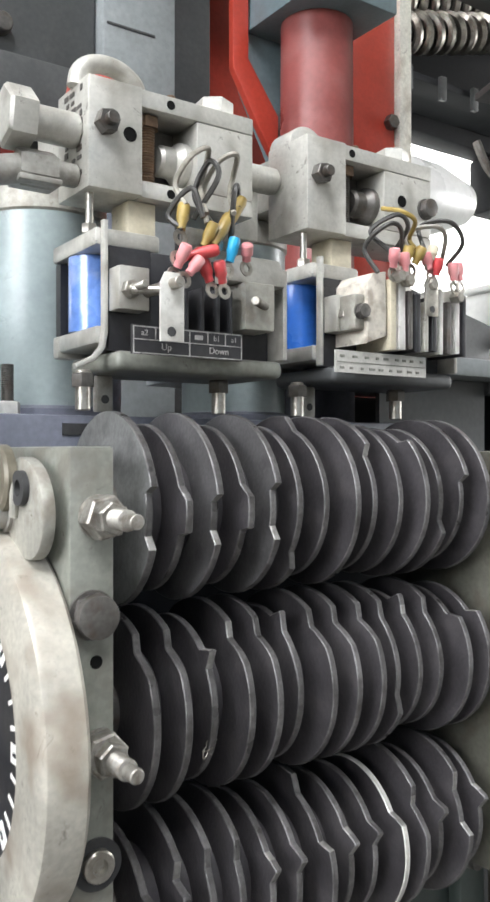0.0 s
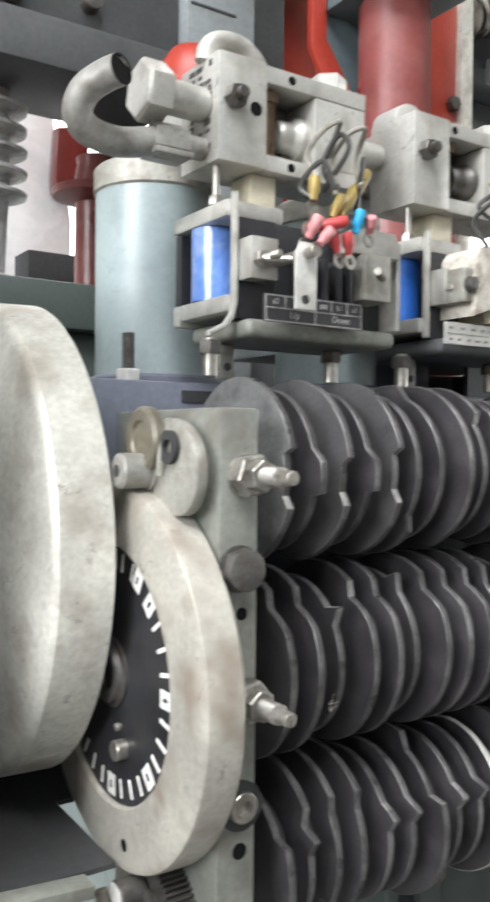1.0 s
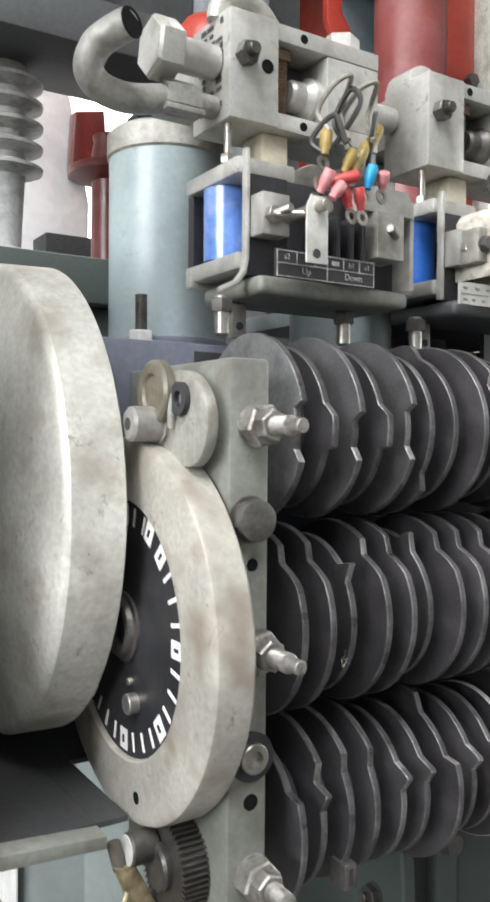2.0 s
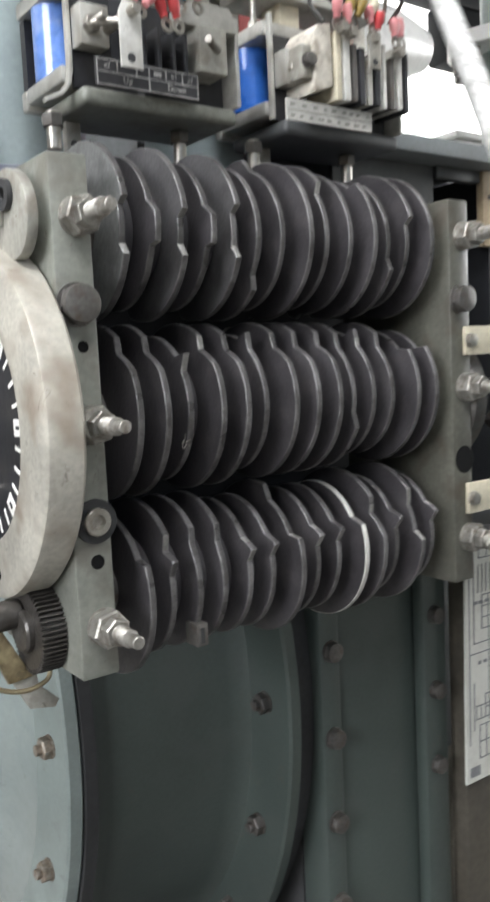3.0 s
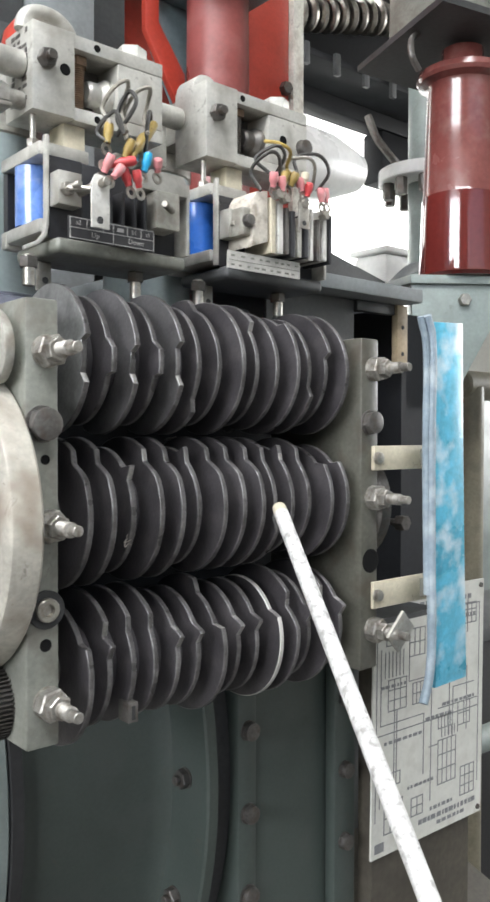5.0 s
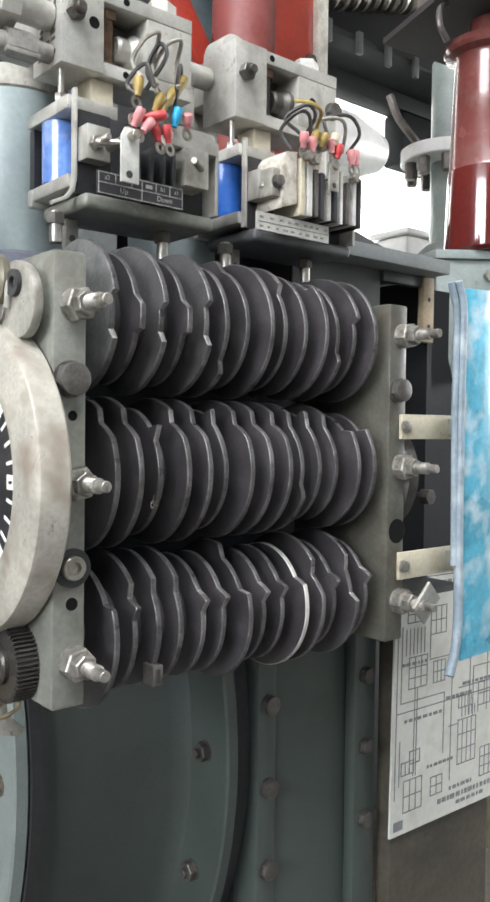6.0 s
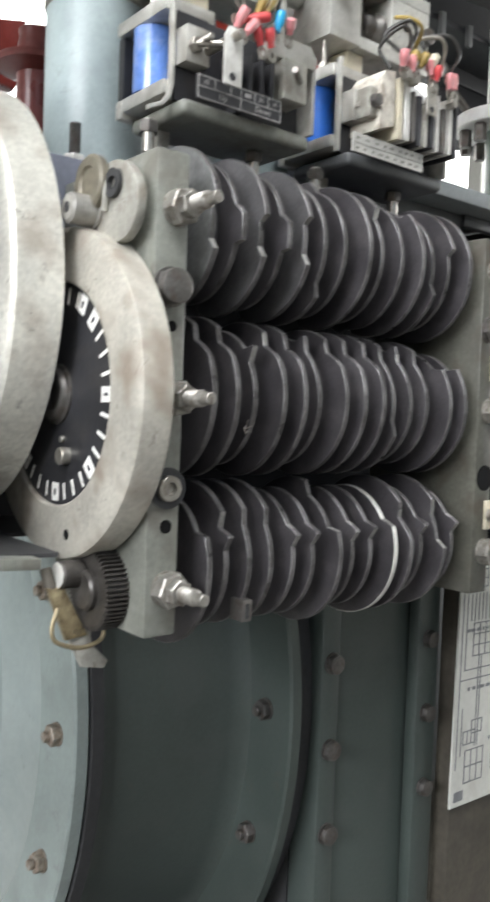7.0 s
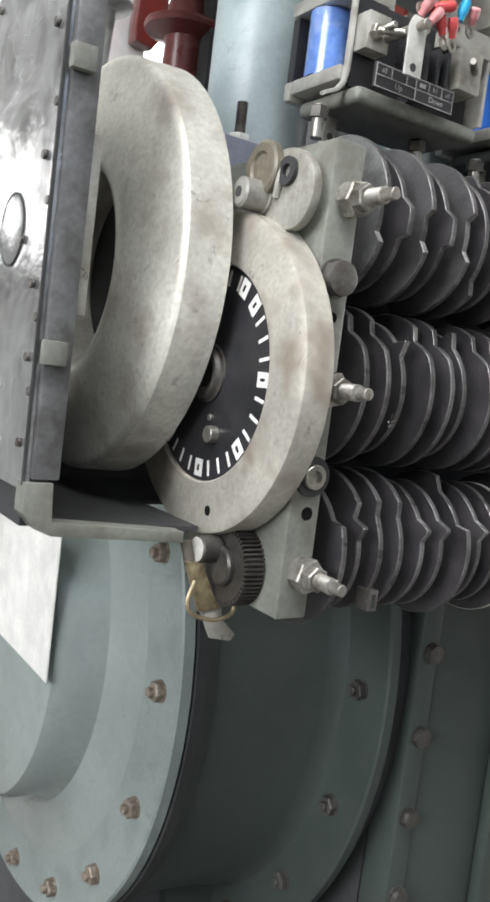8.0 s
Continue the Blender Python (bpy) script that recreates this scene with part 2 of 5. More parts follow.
def hexnut(bm, p0, p1, af, turn=0.0):
    """A hexagon with chamfered corners between p0 and p1; af: across its flats."""
    h = (Vector(p1) - Vector(p0)).length
    r = af / math.sqrt(3)
    return lathe(bm, [(0, 0), (r * 0.98, 0), (r, 0.06 * h), (r, h * 0.88), (r * 0.9, h), (0, h)], p0, p1, 6, turn)


def thread(bm, p0, p1, r, pitch=0.0016):
    """A threaded end as close rings."""
    h = (Vector(p1) - Vector(p0)).length
    n = max(3, int(h / pitch))
    prof = [(0, 0)]
    for i in range(n):
        prof += [(r * 0.86, h * i / n), (r, h * (i + 0.5) / n)]
    prof += [(r * 0.8, h), (0, h)]
    return lathe(bm, prof, p0, p1, 16)


def tube(bm, pts, r, seg=8, steps=6):
    """A smooth pipe or wire through the points."""
    P = [Vector(p) for p in pts]
    P = [P[0] * 2 - P[1]] + P + [P[-1] * 2 - P[-2]]
    c = []
    for i in range(1, len(P) - 2):
        for s in range(steps):
            t = s / steps
            a, b, d, e = P[i - 1], P[i], P[i + 1], P[i + 2]
            c.append(0.5 * (2 * b + (d - a) * t + (2 * a - 5 * b + 4 * d - e) * t * t + (3 * b - a - 3 * d + e) * t ** 3))
    c.append(P[-2])
    rings, up = [], Vector((0.13, 0.31, 0.94))
    for i, p in enumerate(c):
        d = (c[min(i + 1, len(c) - 1)] - c[max(i - 1, 0)]).normalized()
        side = d.cross(up)
        side = side.normalized() if side.length > 1e-3 else d.orthogonal().normalized()
        up = side.cross(d)
        rings.append([bm.verts.new(p + r * (math.cos(2 * math.pi * k / seg) * side + math.sin(2 * math.pi * k / seg) * up)) for k in range(seg)])
    for a, b in zip(rings, rings[1:]):
        for k in range(seg):
            bm.faces.new((a[k], a[(k + 1) % seg], b[(k + 1) % seg], b[k]))
    for ring in (rings[0], rings[-1]):
        bm.faces.new(ring)
    bmesh.ops.recalc_face_normals(bm, faces=bm.faces)
    return bm


def prism(bm, pts, vec, bev=0.0):
    """A flat outline pushed out by vec."""
    lo = [bm.verts.new(Vector(p)) for p in pts]
    hi = [bm.verts.new(Vector(p) + Vector(vec)) for p in pts]
    fs = [bm.faces.new(lo), bm.faces.new(hi)]
    n = len(pts)
    for i in range(n):
        fs.append(bm.faces.new((lo[i], lo[(i + 1) % n], hi[(i + 1) % n], hi[i])))
    bmesh.ops.recalc_face_normals(bm, faces=fs)
    if bev:
        es = list({e for f in fs[:2] for e in f.edges})
        bmesh.ops.bevel(bm, geom=es, offset=bev, segments=2, affect="EDGES", profile=0.5)
    return bm


def bolt_y(parent, x, y, z, af=0.024, head=0.012, m=M_DARKSTEEL, turn=0.3, label=""):
    """A hexagon bolt head that faces the front, with its washer."""
    bm = B()
    hexnut(bm, (x, y, z), (x, y - head * 0.55, z), af, turn)
    lathe(bm, [(0, 0), (af * 0.555, 0), (af * 0.53, head * 0.4), (af * 0.46, head * 0.45), (0, head * 0.45)], (x, y - head * 0.55, z), (x, y - 1, z), 28)
    lathe(bm, [(0, 0), (af * 0.62, 0), (af * 0.62, 0.002), (0, 0.002)], (x, y, z), (x, y - 1, z), 20)
    return part("bolt", bm, m, parent, label)


def stud_y(parent, x, y, z, tip, r=0.0068, af=0.022):
    """A threaded stud with a square-shouldered nut, lock nut and turned-down end, pointing to the front."""
    bm = B()
    thread(bm, (x, y, z), (x, tip + 0.012, z), r)
    rod(bm, (x, tip + 0.012, z), (x, tip, z), r * 0.72, 14)
    s = part("stud", bm, M_STUD, parent)
    bm = B()
    lathe(bm, [(0, 0), (af * 0.66, 0), (af * 0.66, 0.0018), (0, 0.0018)], (x, y, z), (x, y - 1, z), 24)
    hexnut(bm, (x, y - 0.0018, z), (x, y - 0.0145, z), af + 0.004, 0.2)
    part("nut", bm, M_STUD, parent)
    bm = B()
    hexnut(bm, (x, y - 0.0147, z), (x, y - 0.024, z), af - 0.003, 0.7)
    part("lock_nut", bm, M_STUD, parent)
    return s


def dark_hole(parent, at, toward, r):
    """A drilled hole as a flat disc, its shade painted black, with a thin countersunk lip."""
    bm = lathe(B(), [(r * 1.25, 0), (r * 1.25, 0.0003), (r, 0.0006), (r * 0.96, 0.0003), (0, 0.0003)], at, Vector(at) + Vector(toward), 20)
    return part("tapped_hole", bm, M_BORE, parent)


# ---- shed ----
def slab(name, x0, x1, y0, y1, z0, z1, m, label, category):
    return solid(name, box(B(), x0, x1, y0, y1, z0, z1), m, label, category, kind="structure")


slab("floor", -5.2, 8.2, -5.2, 9.2, -0.15, 0, M_CONC, "worn grey concrete shed floor", "floor")
# left wall with its window opening
slab("wall_left", -5.2, -5, -5.2, 9.2, 0, 1.1, M_WALL, "pale painted shed wall below the window", "wall")
slab("wall_left_top", -5.2, -5, -5.2, 9.2, 3.9, 5.5, M_WALL, "pale painted shed wall above the window", "wall")
slab("wall_left_pier", -5.2, -5, -5.2, -3.0, 1.1, 3.9, M_WALL, "pale painted wall pier beside the window", "wall")
slab("wall_left_end", -5.2, -5, 1.2, 9.2, 1.1, 3.9, M_WALL, "pale painted wall beyond the window", "wall")
slab("wall_front", -5.0, 8.2, -5.2, -5, 0, 1.9, M_WALL, "pale painted shed wall under high windows", "wall")
slab("wall_front_top", -5.0, 8.2, -5.2, -5, 4.1, 5.5, M_WALL, "pale painted shed wall above high windows", "wall")
slab("wall_front_end", 2.2, 8.2, -5.2, -5, 1.9, 4.1, M_WALL, "pale painted shed wall beside high windows", "wall")
slab("wall_front_pier", -5.0, -3.4, -5.2, -5, 1.9, 4.1, M_WALL, "pale painted shed wall pier", "wall")
slab("wall_right", 8, 8.2, -5.0, 9.2, 0, 1.4, M_WALL, "pale painted shed wall below a window", "wall")
slab("wall_right_top", 8, 8.2, -5.0, 9.2, 3.8, 5.5, M_WALL, "pale painted shed wall above a window", "wall")
slab("wall_right_pier", 8, 8.2, -5.0, -1.8, 1.4, 3.8, M_WALL, "pale painted wall pier beside a window", "wall")
slab("wall_right_end", 8, 8.2, 1.0, 9.2, 1.4, 3.8, M_WALL, "pale painted wall beyond a window", "wall")
slab("wall_back", -0.5, 0.9, 4.7, 4.9, 0, 5.5, M_WALL, "pale painted shed wall beside the opening", "wall")
# Unseen opening and glow panel, added to brighten the drive cover's reflection.
slab("wall_back_far", -5.0, -2.2, 4.7, 4.9, 0, 5.5, M_WALL, "pale painted shed wall past the small added opening", "wall")
slab("wall_back_low", -2.2, -0.5, 4.7, 4.9, 0, 1.85, M_WALL, "pale painted shed wall under the small added opening", "wall")
slab("wall_back_high", -2.2, -0.5, 4.7, 4.9, 2.45, 5.5, M_WALL, "pale painted shed wall over the small added opening", "wall")
slab("cover_glow_panel", -2.4, -0.3, 5.2, 5.25, 1.5, 3.0, M_YARD, "unseen glow panel added for the shiny cover to reflect", "backdrop")
slab("wall_back_end", 6.6, 8.0, 4.7, 4.9, 0, 5.5, M_WALL, "pale painted shed wall past the opening", "wall")
slab("wall_back_sill", 0.9, 6.6, 4.7, 4.9, 0, 0.9, M_WALL, "pale painted shed wall below the opening", "wall")
slab("wall_back_lintel", 0.9, 6.6, 4.7, 4.9, 4.5, 5.5, M_WALL, "pale painted shed wall above the opening", "wall")
slab("backdrop", 0.7, 6.8, 5.2, 5.25, 0.5, 4.8, M_YARD, "glaring white daylight beyond the wall opening", "backdrop")
slab("ceiling", -5.2, 8.2, -5.2, 9.2, 5.5, 5.6, M_WALL, "plain pale shed roof lining", "ceiling")

# ---- switch bank: three cam shafts ----
CY, CX0, PITCH = 0.566, 0.2648, 0.0259
ROWZ = (1.458, 1.312, 1.165)
def cam_profile(keys):
    """Radius by angle; 0 degrees is the front, 90 the top. keys: (angle, radius), rising from -180."""
    out = []
    ks = sorted(keys)
    ks = [(ks[-1][0] - 360, ks[-1][1])] + ks + [(ks[0][0] + 360, ks[0][1])]
    for (a, r), (b, q) in zip(ks, ks[1:]):
        n = max(1, int((b - a) / 5))
        for i in range(n):
            t = i / n
            out.append((a + (b - a) * t, r + (q - r) * t))
    return [(a, r) for a, r in out if -180 <= a < 180]


def cam_disc(parent, x, z, keys, th=0.0058, edge=None, face=None):
    prof = cam_profile(keys)
    bm = B()
    lo = [(CY - r * math.cos(radians(a)), z + r * math.sin(radians(a))) for a, r in prof]
    c = 0.0008
    ins = [(CY - (r - c) * math.cos(radians(a)), z + (r - c) * math.sin(radians(a))) for a, r in prof]
    loops = [[bm.verts.new((xx, y, zz)) for y, zz in src] for xx, src in ((x, ins), (x + c, lo), (x + th - c, lo), (x + th, ins))]
    n = len(prof)
    bm.faces.new(loops[0])
    bm.faces.new(loops[3])
    for k, (a, b) in enumerate(zip(loops, loops[1:])):
        for i in range(n):
            f = bm.faces.new((a[i], a[(i + 1) % n], b[(i + 1) % n], b[i]))
            da, dr = abs(prof[(i + 1) % n][0] - prof[i][0]), abs(prof[(i + 1) % n][1] - prof[i][1])
            f.material_index = 2 if dr > 0.005 and da < 7.5 and -60 < prof[i][0] < 60 else 1
    bmesh.ops.recalc_face_normals(bm, faces=bm.faces)
    return part("cam_disc", bm, [face or M_CAM, edge or M_CAMEDGE, M_CAMTIP], parent, "rim worn bright" if edge else "")


def stepped(first, *steps, high=0.0715, low=0.0625):
    """Radius by angle, from the top down to the front: it changes between two levels over each (from, to)."""
    level, keys = first, [(150, high if first else low)]
    for a, b in steps:
        keys.append((a, high if level else low))
        level = not level
        keys.append((b, high if level else low))
    return keys + [(-110, high if level else low), (-122, low), (-178, low), (158, low)]


rng = random.Random(4)
UP, DOWN = True, False
NOTCH = [stepped(UP, (15, 13), (-14, -20)), stepped(UP, (9, 5), (-14, -19)), stepped(UP, (15, 12), (-12, -19))]
BUMP = [stepped(DOWN, (17, 7), (-11, -16)), stepped(DOWN, (16, 7), (-11, -14))]
row1 = [NOTCH[0], BUMP[0], NOTCH[1], BUMP[1], NOTCH[2], stepped(DOWN, (-35, -43)), stepped(UP, (82, 70)), stepped(UP), stepped(UP, (43, 37)), stepped(DOWN, (-100, -104), low=0.066),
        stepped(DOWN, (53, 47)), stepped(DOWN, (-17, -24)), stepped(UP, (18, 14)), stepped(UP)]
DIP = stepped(UP, (57, 49), (47, 28), high=0.0725, low=0.0645)
PEAK = stepped(DOWN, (67, 60), (58, 49), high=0.0725)
row2 = [DIP, DIP, stepped(DOWN, (44, 38), (37, 30), high=0.0745), DIP, DIP, PEAK, DIP, DIP, DIP, stepped(UP, (57, 48), (-14, -25)), PEAK, stepped(UP, (56, 46)), stepped(DOWN, (42, 35), high=0.073), stepped(DOWN, (43, 36), high=0.073)]
SPUR = stepped(DOWN, (31, 21), (19, 12), high=0.0725)
row3 = [stepped(DOWN, (31, 22), high=0.074), stepped(UP, (41, 34), (31, 23), (21, 14), high=0.0725), stepped(UP, (43, 34)), stepped(UP, (43, 33)), SPUR, SPUR, stepped(UP, (75, 66), (27, 20), high=0.0725, low=0.061),
        SPUR, SPUR, stepped(DOWN, (30, 20), high=0.0735), stepped(UP, (41, 31), (29, 9), high=0.0725), SPUR, stepped(UP, (42, 31), (6, -1), high=0.073), SPUR]
for z, profs, label in ((ROWZ[0], row1, "upper shaft of dark notched cam discs"), (ROWZ[1], row2, "middle shaft of dark stepped cam discs"), (ROWZ[2], row3, "lower shaft of dark stepped cam discs")):
    shaft = thing("cam_shaft", (0.44, CY, z), label + " between two end bars", "cam shaft", "cam shafts of the switch")
    part("shaft", rod(B(), (0.205, CY, z), (0.668, CY, z), 0.021, 24), M_DARKSTEEL, shaft, "dark steel shaft")
    for i, keys in enumerate(profs):
        cam_disc(shaft, CX0 + 0.0009 + PITCH * i + rng.uniform(-0.0006, 0.0006), z, [(a + rng.uniform(-0.8, 0.8), r) for a, r in keys], edge=M_CAMBRIGHT if profs is row3 and i == 9 else None, face={0: M_CAMPALE, 2: M_CAMMID, 4: M_CAMMID}.get(i) if profs is row1 else None)
    for i in range(13):
        part("spacer", lathe(B(), [(0.021, 0), (0.04, 0), (0.04, PITCH - 0.0095), (0.021, PITCH - 0.0095)], (CX0 + PITCH * i + 0.0085, CY, z), (CX0 + 1, CY, z), 24), M_CAM, shaft)


lug = part("stop_lug", box(B(), 0.3150, 0.3262, 0.505, 0.523, 1.1145, 1.134, 0.001), M_DARKSTEEL, shaft, "small bolted stop lug")
part("slot", box(B(), 0.3188, 0.3224, 0.5044, 0.5052, 1.1175, 1.1305), M_NEARBLACK, lug)


# a curl of fine wire caught on a middle disc, and a small return spring behind the upper discs
scrap = thing("wire_scrap", (0.317, 0.512, 1.286), "small curl of fine bright wire caught between discs", "wire")
pts = [(0.317 + 0.005 * math.cos(1.9 * i) + 0.0006 * i, 0.5105 + 0.0022 * math.sin(2.7 * i), 1.282 + 0.0012 * i + 0.0035 * math.sin(2.3 * i)) for i in range(11)]
part("strand", tube(B(), pts, 0.0005, 5, 5), M_STUD, scrap)
spring = thing("return_spring", (0.446, 0.62, 1.345), "small greasy coil spring between the cam shafts", "spring")
pts = [(0.446 + 0.006 * math.cos(i * 0.9), 0.62 + 0.006 * math.sin(i * 0.9), 1.345 + 0.0007 * i) for i in range(56)]
part("coil", tube(B(), pts, 0.0011, 5, 2), M_STUD, spring)
part("eye_bolt", rod(B(), (0.446, 0.626, 1.350), (0.446, 0.6638, 1.350), 0.0025, 10), M_DARKSTEEL, spring)


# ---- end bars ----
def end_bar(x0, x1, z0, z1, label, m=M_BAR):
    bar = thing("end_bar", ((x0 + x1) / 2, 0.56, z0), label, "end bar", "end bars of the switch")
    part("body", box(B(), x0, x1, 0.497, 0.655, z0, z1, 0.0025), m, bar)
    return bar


lbar = end_bar(0.208, 0.239, 1.116, 1.503, "grey-green painted steel end bar with studs and bolts")
xc = 0.228
for z in (1.458, 1.308, 1.155):
    stud_y(lbar, xc, 0.497, z, 0.443)
bolt_y(lbar, 0.223, 0.497, 1.3955, 0.026, 0.013, M_DARKSTEEL, 0.25)
bm = B()
lathe(bm, [(0.005, 0.0), (0.0105, 0), (0.0105, 0.006), (0.0095, 0.007), (0.0055, 0.007), (0.005, 0.002), (0, 0.002)], (0.226, 0.497, 1.236), (0.226, 0, 1.236), 28)
part("cap_screw", bm, M_STEEL, lbar)
part("washer", lathe(B(), [(0.0106, 0), (0.0168, 0), (0.0168, 0.0025), (0.0106, 0.0018)], (0.226, 0.497, 1.236), (0.226, 0, 1.236), 28), M_NEARBLACK, lbar, "black washer")
for z, r in ((1.365, 0.0035), (1.205, 0.0045)):
    dark_hole(lbar, (0.226, 0.4968, z), (0, -1, 0), r)

# Grimy paint, darkened further for the shade on the bar's left face.
rbar = end_bar(0.631, 0.661, 1.108, 1.500, "grimy brown-grey steel end bar with a hole, darkened for shade", mat("grimy_shaded_bar_paint", (0.085, 0.083, 0.068), 0.42, 0, 0.3, 18, 200, 0.15, (0.06, 0.048, 0.036), 0.7, scuff=0.7))
for z in (1.464, 1.312, 1.155):
    stud_y(rbar, 0.652, 0.497, z, 0.443)
bolt_y(rbar, 0.645, 0.497, 1.401, 0.024, 0.012, M_DARKSTEEL, 0.25)
dark_hole(rbar, (0.648, 0.4968, 1.237), (0, -1, 0), 0.0115)
for z in (1.359, 1.196):
    bolt_y(rbar, 0.6535, 0.4915, z, 0.012, 0.006, M_STEEL)
# square lock plate on the lowest stud
bm = box(B(), -0.019, 0.019, 0.0, 0.004, -0.019, 0.019, 0.001)
bmesh.ops.rotate(bm, verts=bm.verts, cent=(0, 0, 0), matrix=Euler((0.25, radians(38), 0.25)).to_matrix())
bmesh.ops.translate(bm, verts=bm.verts, vec=(0.666, 0.464, 1.155))
part("lock_plate", bm, M_CASTD, rbar, "small square lock plate")

# ---- dial wheel ----
DX, DY, DZ, DR = 0.176, 0.600, 1.309, 0.141
dial = thing("dial_wheel", (DX, DY, DZ), "cast grey position wheel with a black numbered dial", "dial wheel")
part("rim", lathe(B(), [(0.095, 0.010), (0.095, 0.0015), (0.0965, 0), (DR - 0.007, 0), (DR - 0.001, 0.003), (DR, 0.006), (DR, 0.028), (DR - 0.003, 0.031), (0.02, 0.031), (0.02, 0.010)], (DX, DY, DZ), (1, DY, DZ), 96), M_CASTB, dial)
face = part("dial_face", lathe(B(), [(0.0, 0.004), (0.0945, 0.004), (0.0945, 0.0075), (0, 0.0075)], (DX, DY, DZ), (1, DY, DZ), 64), M_BLACK, dial, "black dial plate")
for k in range(32):
    a = radians(k * 11.25)
    if k == 5:
        a = radians(5.4 * 11.25)
    u, v = Vector((0, -math.cos(a), math.sin(a))), Vector((0, math.sin(a), math.cos(a)))
    c = Vector((DX + 0.0036, DY, DZ))

    def plate(r0, r1, w, up, name, m):
        pts = [c + u * r0 - v * w, c + u * r1 - v * w, c + u * r1 + v * w, c + u * r0 + v * w]
        return part(name, prism(B(), [p - Vector((up, 0, 0)) for p in pts], (0.0006, 0, 0)), m, face)

    if k % 4 == 0 or k == 5:
        plate(0.076, 0.0915, 0.0062, 0, "number_plate", M_WHITE)
        plate(0.081, 0.0865, 0.0012, 0.0006, "numeral", M_BLACK)
    else:
        plate(0.077, 0.0905, 0.0015, 0, "tick_mark", M_WHITE)
part("hub", lathe(B(), [(0, 0.003), (0.013, 0.003), (0.0145, -0.003), (0.0185, -0.004), (0.021, -0.003), (0.0225, 0.001), (0.026, 0.002), (0.026, 0.005)], (DX, DY, DZ), (1, DY, DZ), 36), M_DARKSTEEL, dial, "hollow dark steel hub")
part("screw", rod(B(), (DX - 0.004, DY - 0.02, DZ - 0.052), (DX + 0.006, DY - 0.02, DZ - 0.052), 0.0075), M_STEEL, dial)
part("screw", rod(B(), (DX + 0.001, DY - 0.012, DZ - 0.038), (DX + 0.006, DY - 0.012, DZ - 0.038), 0.003), M_STEEL, dial)
dark_hole(dial, (DX, DY - 0.03, DZ - 0.117), (-1, 0, 0), 0.0036)

# ---- large ring wheel ----
RX, RY, RZ, RR = 0.118, 0.757, 1.397, 0.198
ring = thing("ring_wheel", (RX, RY, RZ - RR), "large smooth cast grey ring wheel, oily", "ring wheel")
part("rim", lathe(B(), [(0.092, 0.045), (0.092, 0.0), (0.0925, -0.006), (0.095, -0.011), (0.100, -0.0145), (0.108, -0.0165), (0.120, -0.0165), (0.140, -0.0125), (0.165, -0.0062), (RR - 0.009, -0.0003), (RR - 0.006, 0.0), (RR - 0.002, 0.0022), (RR, 0.005), (RR + 0.001, 0.044), (RR - 0.004, 0.047), (0.092, 0.047)], (RX, RY, RZ), (1, RY, RZ), 128), M_CAST, ring)
# Hub coloured near-black for the shade deep in the hole.
part("hub", lathe(B(), [(0, 0.034), (0.010, 0.034), (0.012, 0.036), (0.012, 0.044), (0.0915, 0.0445), (0.0915, 0.047), (0, 0.047)], (RX, RY, RZ), (1, RY, RZ), 48), M_NEARBLACK, ring, "near-black hub for the shaded wheel hole")

# ---- side cover of the drive ----
M_SHEET = mat("polished_sheet", (0.42, 0.42, 0.43), 0.26, 0.75, 0.4, 8, 45, 0.7, (0.07, 0.07, 0.075), 0.9, scuff=0.7)
cover = thing("drive_cover", (0.02, 0.62, 1.17), "shiny bare metal side cover with screws on a grey frame", "machine cover")
out = [(0.566, 1.205), (0.566, 1.62), (0.60, 1.66), (0.66, 1.66), (0.80, 1.585), (0.86, 1.50), (0.86, 1.205)]
part("sheet", prism(B(), [(0.012, y, z) for y, z in out], (0.003, 0, 0)), M_SHEET, cover, "scratched polished sheet")
part("frame", box(B(), 0.0155, 0.037, 0.561, 0.575, 1.215, 1.66, 0.0015), mat("worn_dark_strip", (0.15, 0.15, 0.15), 0.4, 0.3, 0.3, 20, 200, 0.2, (0.06, 0.055, 0.05), 0.6, scuff=0.6), cover, "grey frame strip")
part("inner_strip", box(B(), 0.040, 0.048, 0.572, 0.577, 1.34, 1.475, 0.001), M_BLOCK, cover, "bright strip")
part("back_rail", box(B(), 0.0155, 0.034, 0.85, 0.865, 1.2, 1.66, 0.0015), M_GREYP, cover)
part("foot", prism(B(), [(0.010, 0.56, 1.213), (0.032, 0.56, 1.213), (0.034, 0.56, 1.183), (0.15, 0.56, 1.175), (0.15, 0.56, 1.166), (0.034, 0.56, 1.172), (0.020, 0.56, 1.178), (0.010, 0.56, 1.19)], (0, 0.02, 0), 0.001), M_BAR, cover, "grey folded foot")
# Shade under the wheels, put into near-black trays and added plates.
part("floor_tray", box(B(), 0.034, 0.15, 0.5802, 0.834, 1.172, 1.176), M_NEARBLACK, cover, "near-black tray for the shade under the wheels")
part("tray_wing", box(B(), 0.1502, 0.1745, 0.5802, 0.834, 1.172, 1.176), M_NEARBLACK, cover, "near-black tray for the shade under the wheels")
part("tray_wing", box(B(), 0.1747, 0.26, 0.70, 0.834, 1.172, 1.176), M_NEARBLACK, cover, "near-black tray for the shade under the wheels")
